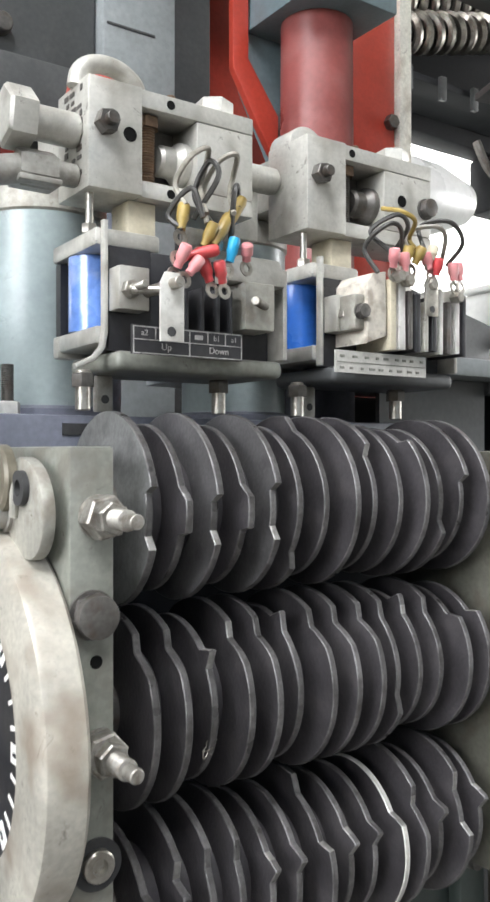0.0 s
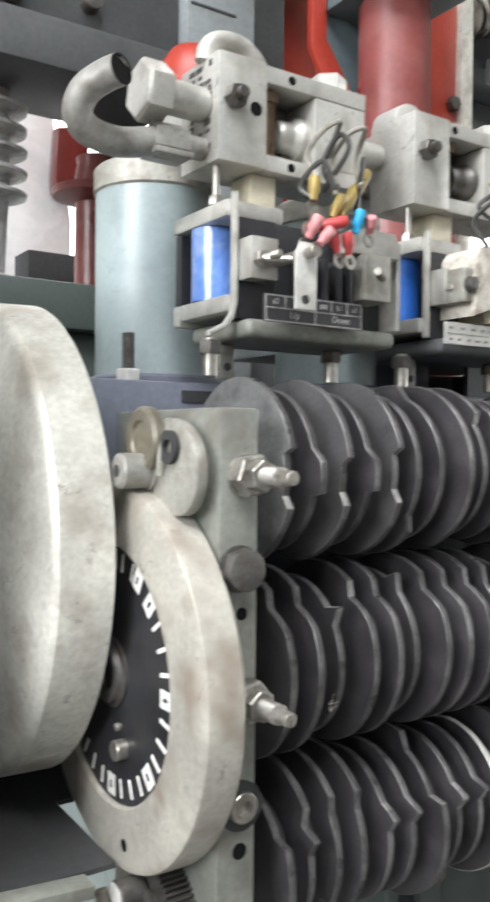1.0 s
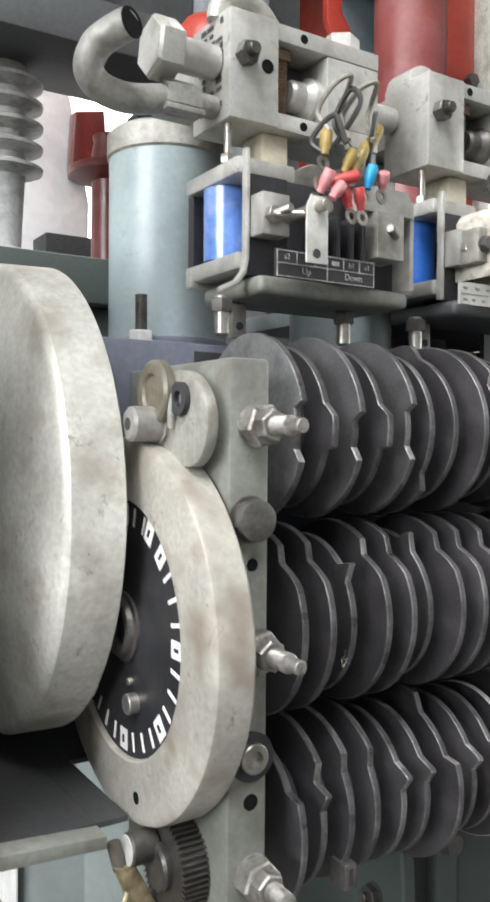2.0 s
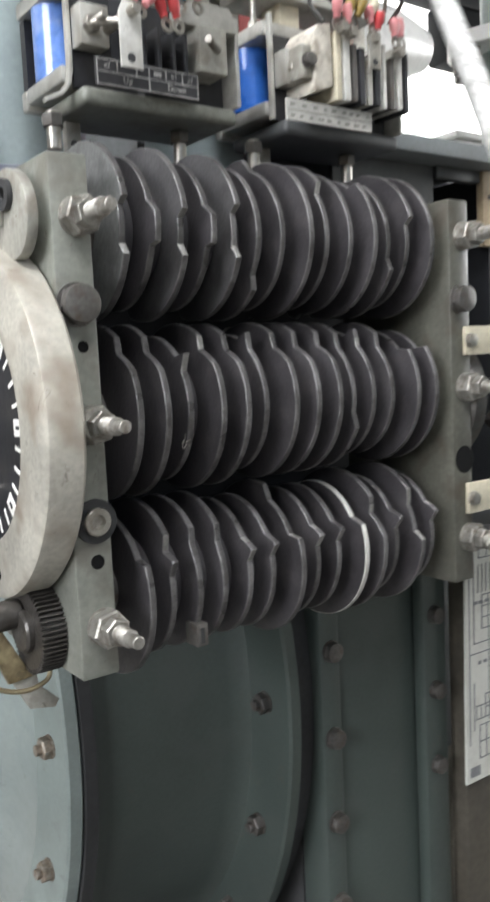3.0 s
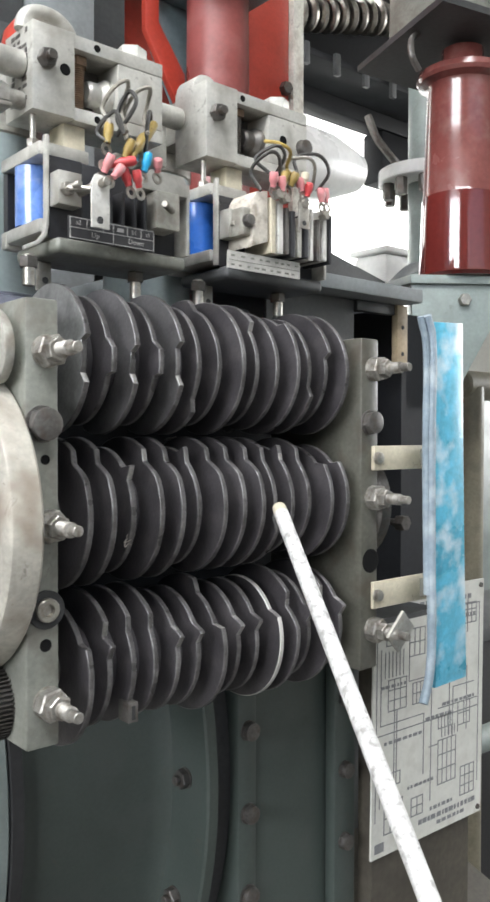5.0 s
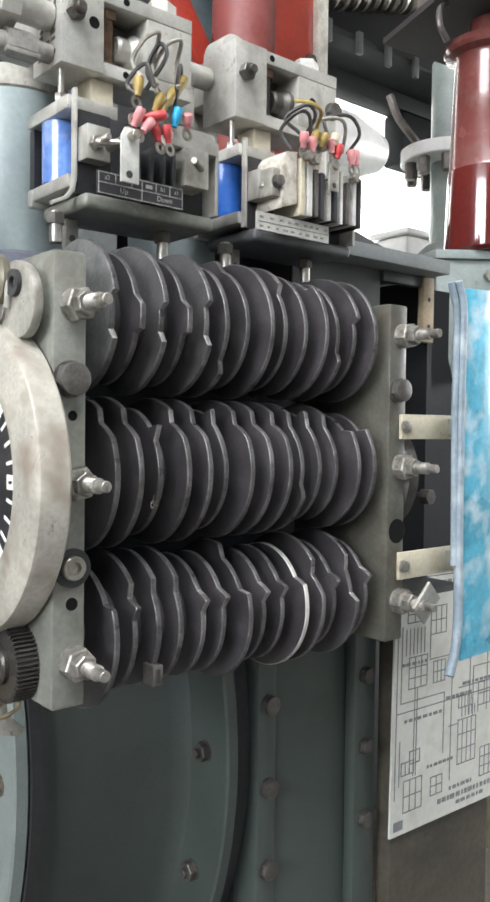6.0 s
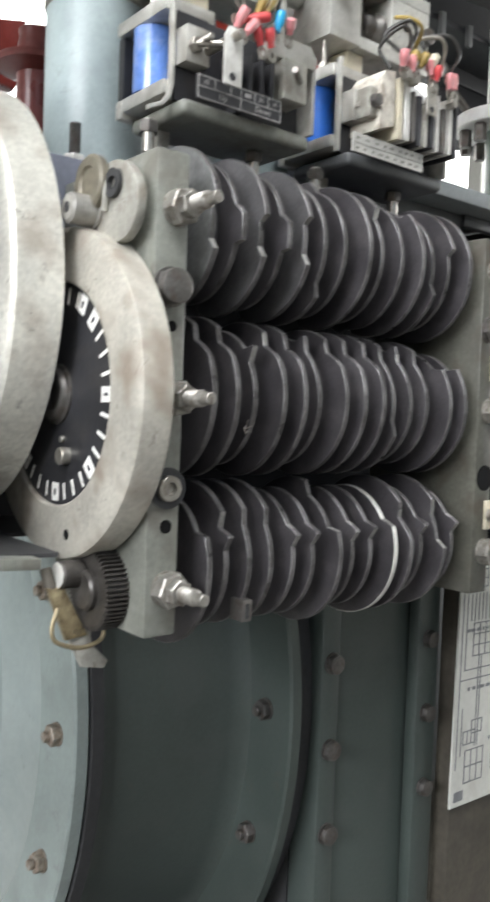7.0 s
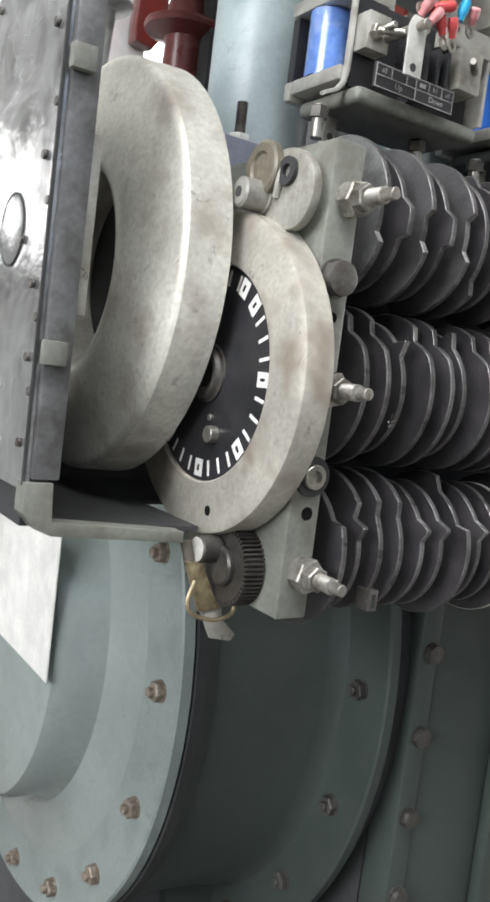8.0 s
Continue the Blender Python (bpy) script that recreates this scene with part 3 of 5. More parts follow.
part("rear_plate", box(B(), 0.034, 0.300, 0.835, 0.840, 1.166, 1.250), M_NEARBLACK, cover, "near-black plate added for the dark under the wheels")
part("side_plate", box(B(), 0.0155, 0.0335, 0.5805, 0.835, 1.176, 1.214), M_NEARBLACK, cover, "near-black side plate")
for z in (1.31, 1.52):
    part("lug", box(B(), 0.0115, 0.030, 0.553, 0.561, z - 0.009, z + 0.009, 0.0015), M_BAR, cover)
for y, z in ((0.585, 1.24), (0.585, 1.305), (0.59, 1.36), (0.59, 1.455), (0.59, 1.55), (0.60, 1.615), (0.66, 1.63), (0.70, 1.255), (0.625, 1.395), (0.572, 1.28), (0.572, 1.335), (0.572, 1.42), (0.572, 1.49), (0.572, 1.585), (0.74, 1.60), (0.79, 1.57)):
    part("screw", rod(B(), (0.0115, y, z), (0.0088, y, z), 0.0036, 12), M_DARKSTEEL, cover)
boss = part("round_boss", lathe(B(), [(0.028, 0), (0.028, 0.0006), (0.0255, 0.0012), (0, 0.0012)], (0.0118, 0.655, 1.405), (-1, 0.655, 1.405), 40), M_SHEET, cover, "dull round cap")
part("groove", lathe(B(), [(0.028, 0), (0.0298, 0), (0.0298, 0.0008), (0.028, 0.0008), (0.028, 0)], (0.0118, 0.655, 1.405), (-1, 0.655, 1.405), 40), M_NEARBLACK, boss)
part("edge_seam", box(B(), 0.0095, 0.0118, 0.5655, 0.5685, 1.21, 1.62), M_NEARBLACK, cover, "black edge seam")

# ---- small crank above the dial ----
crank = thing("crank_disc", (0.19, 0.56, 1.45), "small cast crank disc with a pin and ring", "crank")
pts = []
for i in range(48):
    a = 2 * math.pi * i / 48
    r = 0.036 + 0.004 * math.cos(2 * a + 0.6) + 0.002 * math.sin(a)
    pts.append((0.190, 0.531 - r * 0.9 * math.cos(a), 1.461 + r * math.sin(a)))
part("disc", prism(B(), pts, (0.009, 0, 0), 0.0015), M_CASTD, crank)
part("boss", lathe(B(), [(0, 0.002), (0.012, 0.002), (0.014, 0), (0.021, 0), (0.0235, 0.002), (0.0235, 0.008), (0, 0.008)], (0.181, 0.561, 1.481), (1, 0.561, 1.481), 36), mat("oily_tan_cast", (0.2, 0.18, 0.135), 0.45, 0.2, 0.3, 30, 220, 0.2, (0.12, 0.1, 0.075), 0.7, scuff=0.7), crank, "oily tan boss")
part("ring", lathe(B(), [(0.0055, 0), (0.0115, 0), (0.0115, 0.004), (0.0055, 0.004), (0.0055, 0)], (0.1895, 0.529, 1.476), (0, 0.529, 1.476), 24), M_NEARBLACK, crank)
part("hook", tube(B(), [(0.1875, 0.545, 1.492), (0.187, 0.5405, 1.481), (0.1872, 0.5395, 1.468), (0.1885, 0.543, 1.457)], 0.0032, 10, 6), M_CASTD, crank, "curved cast lip")
part("pin", lathe(B(), [(0, 0), (0.010, 0), (0.0125, 0.002), (0.0125, 0.022), (0.0145, 0.0225), (0.0145, 0.027), (0, 0.027)], (0.165, 0.563, 1.459), (1, 0.563, 1.459), 28), M_PIPE, crank, "greasy grey roller pin")
part("pin_bore", lathe(B(), [(0.0045, 0), (0.0045, 0.0004), (0, 0.0004)], (0.165, 0.563, 1.459), (-1, 0.563, 1.459), 14), M_NEARBLACK, crank)

# ---- pinion and latch under the dial ----
M_GEAR = mat("oily_black_gear", (0.07, 0.064, 0.058), 0.38, 0.4, 0.3, 40, 300, 0.2, (0.04, 0.034, 0.03), 0.6)
pinion = thing("pinion", (0.2, 0.585, 1.15), "dark toothed pinion gear", "gear")
pts = []
for i in range(52):
    for da, r in ((0.0, 0.0305), (0.42, 0.0305), (0.52, 0.0345), (0.88, 0.0345)):
        a = 2 * math.pi * (i + da) / 52
        pts.append((0.188, 0.552 + r * math.cos(a), 1.148 + r * math.sin(a)))
part("teeth", prism(B(), pts, (0.019, 0, 0)), M_GEAR, pinion)
part("hub", lathe(B(), [(0, 0), (0.015, 0), (0.017, 0.002), (0.017, 0.006), (0, 0.006)], (0.1818, 0.552, 1.148), (1, 0.552, 1.148), 28), M_GEAR, pinion, "greasy hub")
journal = part("journal", rod(B(), (0.166, 0.563, 1.160), (0.1875, 0.563, 1.160), 0.0118), M_GEAR, pinion, "oily dark journal")
part("end_face", lathe(B(), [(0.0105, 0), (0.0105, 0.0006), (0.004, 0.0006), (0.0035, 0.0002), (0, 0.0002)], (0.166, 0.563, 1.160), (-1, 0.563, 1.160), 24), M_TAG, journal, "bright end face")
latch = thing("latch", (0.185, 0.565, 1.076), "brass-coloured spring latch with a wire loop", "latch")
part("hasp", prism(B(), [(0.174, 0.562, 1.112), (0.197, 0.562, 1.112), (0.199, 0.562, 1.098), (0.215, 0.562, 1.082), (0.211, 0.562, 1.076), (0.190, 0.562, 1.080)], (0, 0.006, 0), 0.001), M_CASTD, latch)
part("loop", tube(B(), [(0.164, 0.557, 1.134), (0.158, 0.555, 1.118), (0.162, 0.554, 1.107), (0.182, 0.553, 1.100), (0.201, 0.554, 1.103), (0.206, 0.556, 1.112), (0.200, 0.559, 1.122)], 0.002), mat("brass", (0.36, 0.3, 0.19), 0.4, 0.7), latch, "brass wire loop")
part("sleeve", prism(B(), [(0.156, 0.5588, 1.150), (0.171, 0.5588, 1.150), (0.194, 0.5588, 1.107), (0.174, 0.5588, 1.105)], (0, 0.010, 0), 0.003), mat("tarnished_brass", (0.40, 0.33, 0.2), 0.35, 0.7, 0.35, 40, 200, 0.1, (0.16, 0.12, 0.07), 0.6), latch, "tarnished brass sleeve")
part("hinge_bolt", rod(B(), (0.158, 0.570, 1.1655), (0.162, 0.565, 1.146), 0.005, 12), M_GREASE, latch, "rusty hinge bolt")

# ---- drum housing behind ----
AY, AZ = 1.36, 0.893
drum = thing("drum_housing", (0.47, AY, AZ - 0.62), "grey-green painted round switch housing with bolted flanges", "machine housing")
part("shell", lathe(B(), [(0.0, 0), (0.515, 0), (0.515, 0.262), (0.0, 0.262)], (0.338, AY, AZ), (1, AY, AZ), 160), M_GREEN, drum)
# Shell's paint again; M_CYL puts the light this flange catches into colour.
fl1 = part("flange", lathe(B(), [(0.40, 0.0), (0.525, 0), (0.528, 0.003), (0.528, 0.018), (0.525, 0.021), (0.40, 0.021)], (0.328, AY, AZ), (1, AY, AZ), 192), M_CYL, drum, "flange ring, paint lightened as if lit")
part("gasket", lathe(B(), [(0.40, 0.0), (0.532, 0), (0.532, 0.016), (0.40, 0.016)], (0.350, AY, AZ), (1, AY, AZ), 160), M_NEARBLACK, drum, "dark gasket")
fl2 = part("flange", lathe(B(), [(0.5155, -0.20), (0.519, -0.10), (0.527, -0.03), (0.533, -0.008), (0.540, 0.0), (0.620, 0), (0.623, 0.003), (0.623, 0.018), (0.52, 0.018)], (0.592, AY, AZ), (1, AY, AZ), 192), M_GREEN, drum)
part("end_cover", lathe(B(), [(0.435, 0.093), (0.375, 0.088), (0.353, 0.075), (0.343, 0.05), (0.338, 0.02), (0.330, 0.006), (0.315, 0.0), (0.0, -0.003)], (0.235, AY, AZ), (1, AY, AZ), 160), M_COVER, drum, "pale glossy end cover")
part("notice_sheet", box(B(), 0.2285, 0.2305, 1.022, 1.30, 0.858, 1.075), M_WHITE, drum, "blank white sheet")
# Ring coloured near-black for the shade in the gap behind the flange.
part("rear_gap", lathe(B(), [(0.50, 0.0), (0.600, 0), (0.600, 0.04), (0.50, 0.04)], (0.611, AY, AZ), (1, AY, AZ), 128), M_NEARBLACK, drum, "near-black ring for the shaded gap")
part("cradle", box(B(), 0.36, 0.58, 1.1, 1.6, 0.0, AZ - 0.45), M_DGREY, drum, "dark cradle foot")


def face_bolts(fl, x, r, angs, af=0.022, m=M_STEEL):
    for a in angs:
        y, z = AY - r * math.cos(radians(a)), AZ + r * math.sin(radians(a))
        bm = B()
        hexnut(bm, (x, y, z), (x - 0.013, y, z), af, a)
        lathe(bm, [(0, 0), (af * 0.62, 0), (af * 0.62, 0.002), (0, 0.002)], (x, y, z), (x - 1, y, z), 18)
        rod(bm, (x - 0.013, y, z), (x - 0.02, y, z), af * 0.28, 12)
        part("bolt", bm, m, fl)


M_RUST = mat("rusty_bolt", (0.26, 0.21, 0.165), 0.5, 0.45, 0.4, 60, 300, 0.2, (0.42, 0.40, 0.35), 0.7)
face_bolts(fl1, 0.328, 0.483, [0 - 21.3 * i for i in range(-3, 8)], 0.024, M_RUST)
face_bolts(fl2, 0.592, 0.572, [0.8 - 18.4 * i for i in range(-3, 5)], 0.024, M_DARKSTEEL)

panel = thing("side_panel", (0.79, 0.78, 0.0), "grey-green painted flat side panel with bolted edges", "machine panel")
part("plate", box(B(), 0.69, 0.90, 0.752, 0.80, 0.0, 1.12, 0.003), M_GREEN, panel)
part("edge_strip", box(B(), 0.652, 0.689, 0.744, 0.80, 0.0, 1.14, 0.007), M_GREEN, panel)
# Added sheet that carries the gap's shade further back.
part("gap_backing", box(B(), 0.6535, 0.66, 0.801, 1.9, 0.0, 1.12), M_NEARBLACK, panel, "near-black backing added to keep the gap dark")
part("edge_strip", box(B(), 0.834, 0.884, 0.728, 0.7515, 0.2, 1.12, 0.007), M_GREEN, panel)
for z in (1.08, 0.962, 0.842, 0.724, 0.606):
    bolt_y(panel, 0.671, 0.744, z, 0.024, 0.012)
for z in (0.975, 0.863, 0.75):
    bolt_y(panel, 0.856, 0.728, z, 0.022, 0.012)

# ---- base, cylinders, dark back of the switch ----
# Near-black gear colour; also stands in for shade inside switch and control box.
M_SHADOWBOX = mat("dark_gear_and_shade", (0.02, 0.021, 0.024), 0.6, 0, 0.2, 10, 120, 0.05, spec=0.3)
M_CREAM = mat("cream_plastic", (0.55, 0.5, 0.38), 0.5, 0, 0.15, 20, 200, 0.08, (0.3, 0.27, 0.2), 0.5, scuff=0.60)
M_CHIPPED = mat("chipped_off_white_plastic", (0.58, 0.54, 0.47), 0.5, 0, 0.2, 30, 200, 0.1, (0.2, 0.16, 0.12), 0.7, scuff=0.8)
M_TAN = mat("tan_board", (0.42, 0.33, 0.22), 0.6, 0, 0.2, 20, 200, 0.1, (0.2, 0.15, 0.1), 0.4)
M_REDF = mat("red_ferrule", (0.52, 0.06, 0.065), 0.35, 0, 0.15, 40, 200, 0.05, (0.4, 0.12, 0.1), 0.4)
M_PINKF = mat("pink_ferrule", (0.66, 0.25, 0.26), 0.4, 0, 0.15, 40, 200, 0.05, (0.5, 0.3, 0.28), 0.4)
M_YELF = mat("ochre_sleeve", (0.33, 0.235, 0.065), 0.45, 0, 0.2, 40, 200, 0.05, (0.2, 0.12, 0.03), 0.4)
M_SKYF = mat("sky_blue_ferrule", (0.02, 0.33, 0.6), 0.35, 0, 0.1, 40, 200, 0.05)
M_WIRED = mat("dark_wire_sleeve", (0.035, 0.033, 0.03), 0.45, 0, 0.3, 40, 200, 0.1)
M_WIREB = mat("grey_wire_sleeve", (0.28, 0.26, 0.22), 0.45, 0, 0.3, 40, 200, 0.1, (0.1, 0.09, 0.07), 0.5)
M_RUSTROD = mat("rusty_screw", (0.2, 0.13, 0.085), 0.5, 0.5, 0.3, 60, 300, 0.2, (0.1, 0.07, 0.05), 0.5)

# Plate added to put the dark between the discs into colour.
slab("wall_switch_back", 0.242, 0.629, 0.664, 0.69, 1.12, 1.438, M_SHADOWBOX, "near-black plate for the shade behind the cam shafts", "back plate")
base = thing("base_plate", (0.44, 0.78, 1.44), "slate violet painted base plate under the air cylinders", "base plate")
part("plate", box(B(), 0.17, 0.74, 0.656, 0.92, 1.44, 1.53, 0.003), M_BASE, base)
part("slot", box(B(), 0.268, 0.298, 0.6545, 0.66, 1.513, 1.523), M_NEARBLACK, base, "dark slot")
for x in (0.232, 0.70):
    bm = B()
    hexnut(bm, (x, 0.685, 1.53), (x, 0.685, 1.541), 0.019)
    part("nut", bm, M_TAG, base)
    part("stud", thread(B(), (x, 0.685, 1.54), (x, 0.685, 1.572), 0.0055), M_DARKSTEEL, base)
slab("wall_machine_lower", 0.475, 1.15, 1.22, 1.26, 1.25, 1.95, M_DGREY, "dark grey machine wall behind the cylinders", "machine wall")


def air_cylinder(x):
    c = thing("air_cylinder", (x, 0.745, 1.53), "upright pale grey-green painted air cylinder", "cylinder", "air cylinders on the base")
    part("barrel", lathe(B(), [(0.0, 0), (0.055, 0), (0.055, 0.178), (0.0, 0.178)], (x, 0.745, 1.53), (x, 0.745, 2), 64), M_CYLB, c)
    part("foot_ring", lathe(B(), [(0.055, 0), (0.062, 0), (0.062, 0.006), (0.055, 0.009)], (x, 0.745, 1.5305), (x, 0.745, 2), 64), M_BASE, c)
    part("cap", lathe(B(), [(0.0, 0), (0.055, 0), (0.057, 0.002), (0.057, 0.022), (0.054, 0.025), (0, 0.025)], (x, 0.745, 1.708), (x, 0.745, 2), 64), M_CASTD, c, "dull cast cap")
    return c


for x in (0.287, 0.497):
    air_cylinder(x)


# ---- magnet valve heads ----
def valve_head(dx, second=False):
    X = lambda v: v + dx
    v = thing("valve_head", (X(0.34), 0.62, 1.70), "milled aluminium valve head, oily, on an air cylinder" if not second else "milled aluminium valve head with side bolt, on an air cylinder", "valve", "valve heads")
    xr = 0.416 if not second else 0.424
    part("end_block", box(B(), X(0.262), X(0.308), 0.59, 0.650, 1.7005, 1.786, 0.0012), M_BLOCK, v)
    part("top_bar", box(B(), X(0.3085), X(xr), 0.593, 0.650, 1.772, 1.786, 0.001), M_BLOCK, v)
    part("bottom_bar", box(B(), X(0.3085), X(xr), 0.593, 0.650, 1.7005, 1.714, 0.001), M_BLOCK, v)
    part("back_web", box(B(), X(0.3085), X(0.3595), 0.632, 0.650, 1.7145, 1.7715), M_DARKSTEEL, v)
    part("far_block", box(B(), X(0.360), X(xr), 0.5935, 0.650, 1.7145, 1.7715, 0.001), M_BLOCK, v)
    part("chamber", box(B(), X(0.27), X(0.41), 0.651, 0.72, 1.734, 1.784, 0.004), M_BLOCK, v)
    part("adjusting_screw", thread(B(), (X(0.322), 0.611, 1.7142), (X(0.322), 0.611, 1.7715), 0.0072, 0.0022), M_DARKSTEEL if second else M_RUSTROD, v, "dark adjusting screw" if second else "rusty adjusting screw")
    bm = B()
    hexnut(bm, (X(0.322), 0.611, 1.762), (X(0.322), 0.611, 1.7715), 0.019)
    part("nut", bm, M_RUSTROD, v)
    part("plug", lathe(B(), [(0, 0), (0.011, 0), (0.013, 0.003), (0.013, 0.014), (0.018, 0.02), (0.018, 0.026), (0, 0.026)], (X(0.3335), 0.617, 1.741), (X(0.4), 0.617, 1.741), 28), M_DARKSTEEL if second else M_BLOCK, v)
    bm = B()
    hexnut(bm, (X(0.2755), 0.59, 1.7505), (X(0.2755), 0.580, 1.7505), 0.0165, 0.2)
    rod(bm, (X(0.2755), 0.58, 1.7505), (X(0.2755), 0.573, 1.7505), 0.005, 12)
    part("bolt", bm, M_DARKSTEEL, v)
    hx = [(0.297, 1.7465)] if not second else [(0.383, 1.745)]
    hx += [(0.335, 1.779), (0.335, 1.707)] if not second else [(0.318, 1.779)]
    for k, (hx_, hz) in enumerate(hx):
        y = 0.59 if k == 0 and not second else 0.593
        r = 0.0046 if k == 0 else 0.003
        dark_hole(v, (X(hx_), y - 0.0001, hz), (0, -1, 0), r)
    # lifting band and top nuts
    pts = [(X(0.263), 0.615, 1.784), (X(0.266), 0.615, 1.797), (X(0.279), 0.615, 1.806), (X(0.298), 0.615, 1.806), (X(0.313), 0.615, 1.797), (X(0.317), 0.615, 1.784)]
    if second:
        band = [(X(0.263 + 0.0195 * (1 - math.cos(math.pi * i / 12))), 0.616, 1.786 + 0.018 * math.sin(math.pi * i / 12)) for i in range(13)]
        part("lifting_band", prism(B(), band, (0, 0.034, 0), 0.002), M_BLOCK, v)
    else:
        part("lifting_band", tube(B(), pts, 0.0075, 12), M_BLOCK, v)
    part("dome_cap", lathe(B(), [(0, 0), (0.014, 0), (0.014, 0.003), (0.009, 0.007), (0, 0.0085)], (X(0.326), 0.62, 1.786), (X(0.326), 0.62, 2), 24), M_BLOCK, v)
    bm = B()
    hexnut(bm, (X(0.388), 0.612, 1.786), (X(0.388), 0.612, 1.800), 0.029, 0.4)
    part("nut", bm, M_BLOCK, v)
    part("pin", rod(B(), (X(0.358), 0.634, 1.786), (X(0.358), 0.634, 1.806), 0.004, 10), M_RUSTROD, v)
    # link rod and guide to the magnet
    part("link_rod", rod(B(), (X(0.27), 0.606, 1.668), (X(0.27), 0.606, 1.701), 0.0032, 12), M_STEEL, v)
    bm = B()
    hexnut(bm, (X(0.27), 0.606, 1.6685), (X(0.27), 0.606, 1.676), 0.011)
    part("nut", bm, M_STEEL, v)
    part("guide_block", box(B(), X(0.302), X(0.327), 0.604, 0.634, 1.640, 1.700, 0.001), M_CREAM, v, "cream plastic guide block")
    # grease marks on the end face
    rg = random.Random(3 + int(second))
    if not second:
        for r in range(11):
            for cidx in range(3):
                if rg.random() < 0.8:
                    y0, z0 = 0.6 + cidx * 0.013 + rg.uniform(0, 0.003), 1.712 + r * 0.0065
                    part("stencil_mark", box(B(), X(0.2614), X(0.2618), y0, y0 + rg.uniform(0.004, 0.010), z0, z0 + rg.uniform(0.0028, 0.005)), M_DARKSTEEL, v)
    return v


v1 = valve_head(0.0)
v2 = valve_head(0.2115, True)
bolt_y(v2, 0.6265, 0.593, 1.742, 0.017, 0.010, M_DARKSTEEL)
part("side_block", box(B(), 0.428, 0.455, 0.64, 0.69, 1.695, 1.742, 0.002), M_BLOCK, v2)
part("side_plug", rod(B(), (0.43, 0.64, 1.754), (0.473, 0.64, 1.754), 0.0125, 20), M_BLOCK, v2)
# pipe fittings on the first head
bm = B()
hexnut(bm, (0.224, 0.612, 1.748), (0.203, 0.612, 1.748), 0.041, 0.3)
part("union_nut", bm, M_BLOCK, v1, "large pale hexagon union nut")
part("union_neck", rod(B(), (0.204, 0.612, 1.748), (0.262, 0.612, 1.748), 0.0135, 24), M_BLOCK, v1)
bm = B()
hexnut(bm, (0.243, 0.612, 1.713), (0.214, 0.612, 1.713), 0.025, 0.5)
rod(bm, (0.23, 0.612, 1.713), (0.262, 0.612, 1.713), 0.009, 16)
part("lower_union", bm, M_PIPE, v1)
part("clip", box(B(), 0.212, 0.245, 0.598, 0.626, 1.6995, 1.704, 0.001), M_PIPE, v1)
elbow = part("elbow_pipe", tube(B(), [(0.1695, 0.570, 1.7395), (0.1635, 0.583, 1.738), (0.154, 0.5965, 1.730), (0.152, 0.606, 1.717), (0.163, 0.611, 1.7075), (0.187, 0.612, 1.7045), (0.218, 0.612, 1.711)], 0.0112, 20, 7), M_PIPE, v1, "bent open dull grey pipe")
# Flat black disc paints the shade inside the pipe end.
part("bore", lathe(B(), [(0.0112, 0), (0.0108, 0.0008), (0.0088, 0.0008), (0.0086, 0.0002), (0, 0.0002)], (0.1695, 0.570, 1.7395), (0.1755, 0.557, 1.741), 24), M_BORE, elbow, "black disc for the shade in the open bore")


# ---- magnet units with terminals ----
def text_mesh(parent, s, size, x, y, z, m):
    cu = bpy.data.curves.new("lettering", "FONT")
    cu.body, cu.size, cu.extrude, cu.align_x, cu.align_y = s, size, 0.0002, "CENTER", "CENTER"
    tmp = bpy.data.objects.new("lettering", cu)
    me = bpy.data.meshes.new_from_object(tmp)
    bpy.data.objects.remove(tmp)
    root = parent
    while root not in ORIGIN:
        root = root.parent
    me.transform(Matrix.Translation(-ORIGIN[root]) @ pose(x, y, z, 90, 0, 0))
    me.materials.append(m)
    ob = new("lettering", me)
    ob.parent = parent
    return ob


def ferrule(parent, a, b, m, r=0.0047):
    a, b = Vector(a), Vector(b)
    h = (b - a).length
    f = part("ferrule", lathe(B(), [(0, 0), (r * 0.8, 0), (r, h * 0.1), (r, h * 0.6), (r * 0.72, h * 0.75), (r * 0.7, h), (0, h)], a, b, 12), m, parent)
    d = (b - a).normalized()
    c = b + d * 0.0062
    part("ring_terminal", lathe(B(), [(0.003, -0.0006), (0.0062, -0.0006), (0.0062, 0.0006), (0.003, 0.0006), (0.003, -0.0006)], c, c + Vector((0.15, -1, 0.1)), 16), M_STEEL, f)
    return f


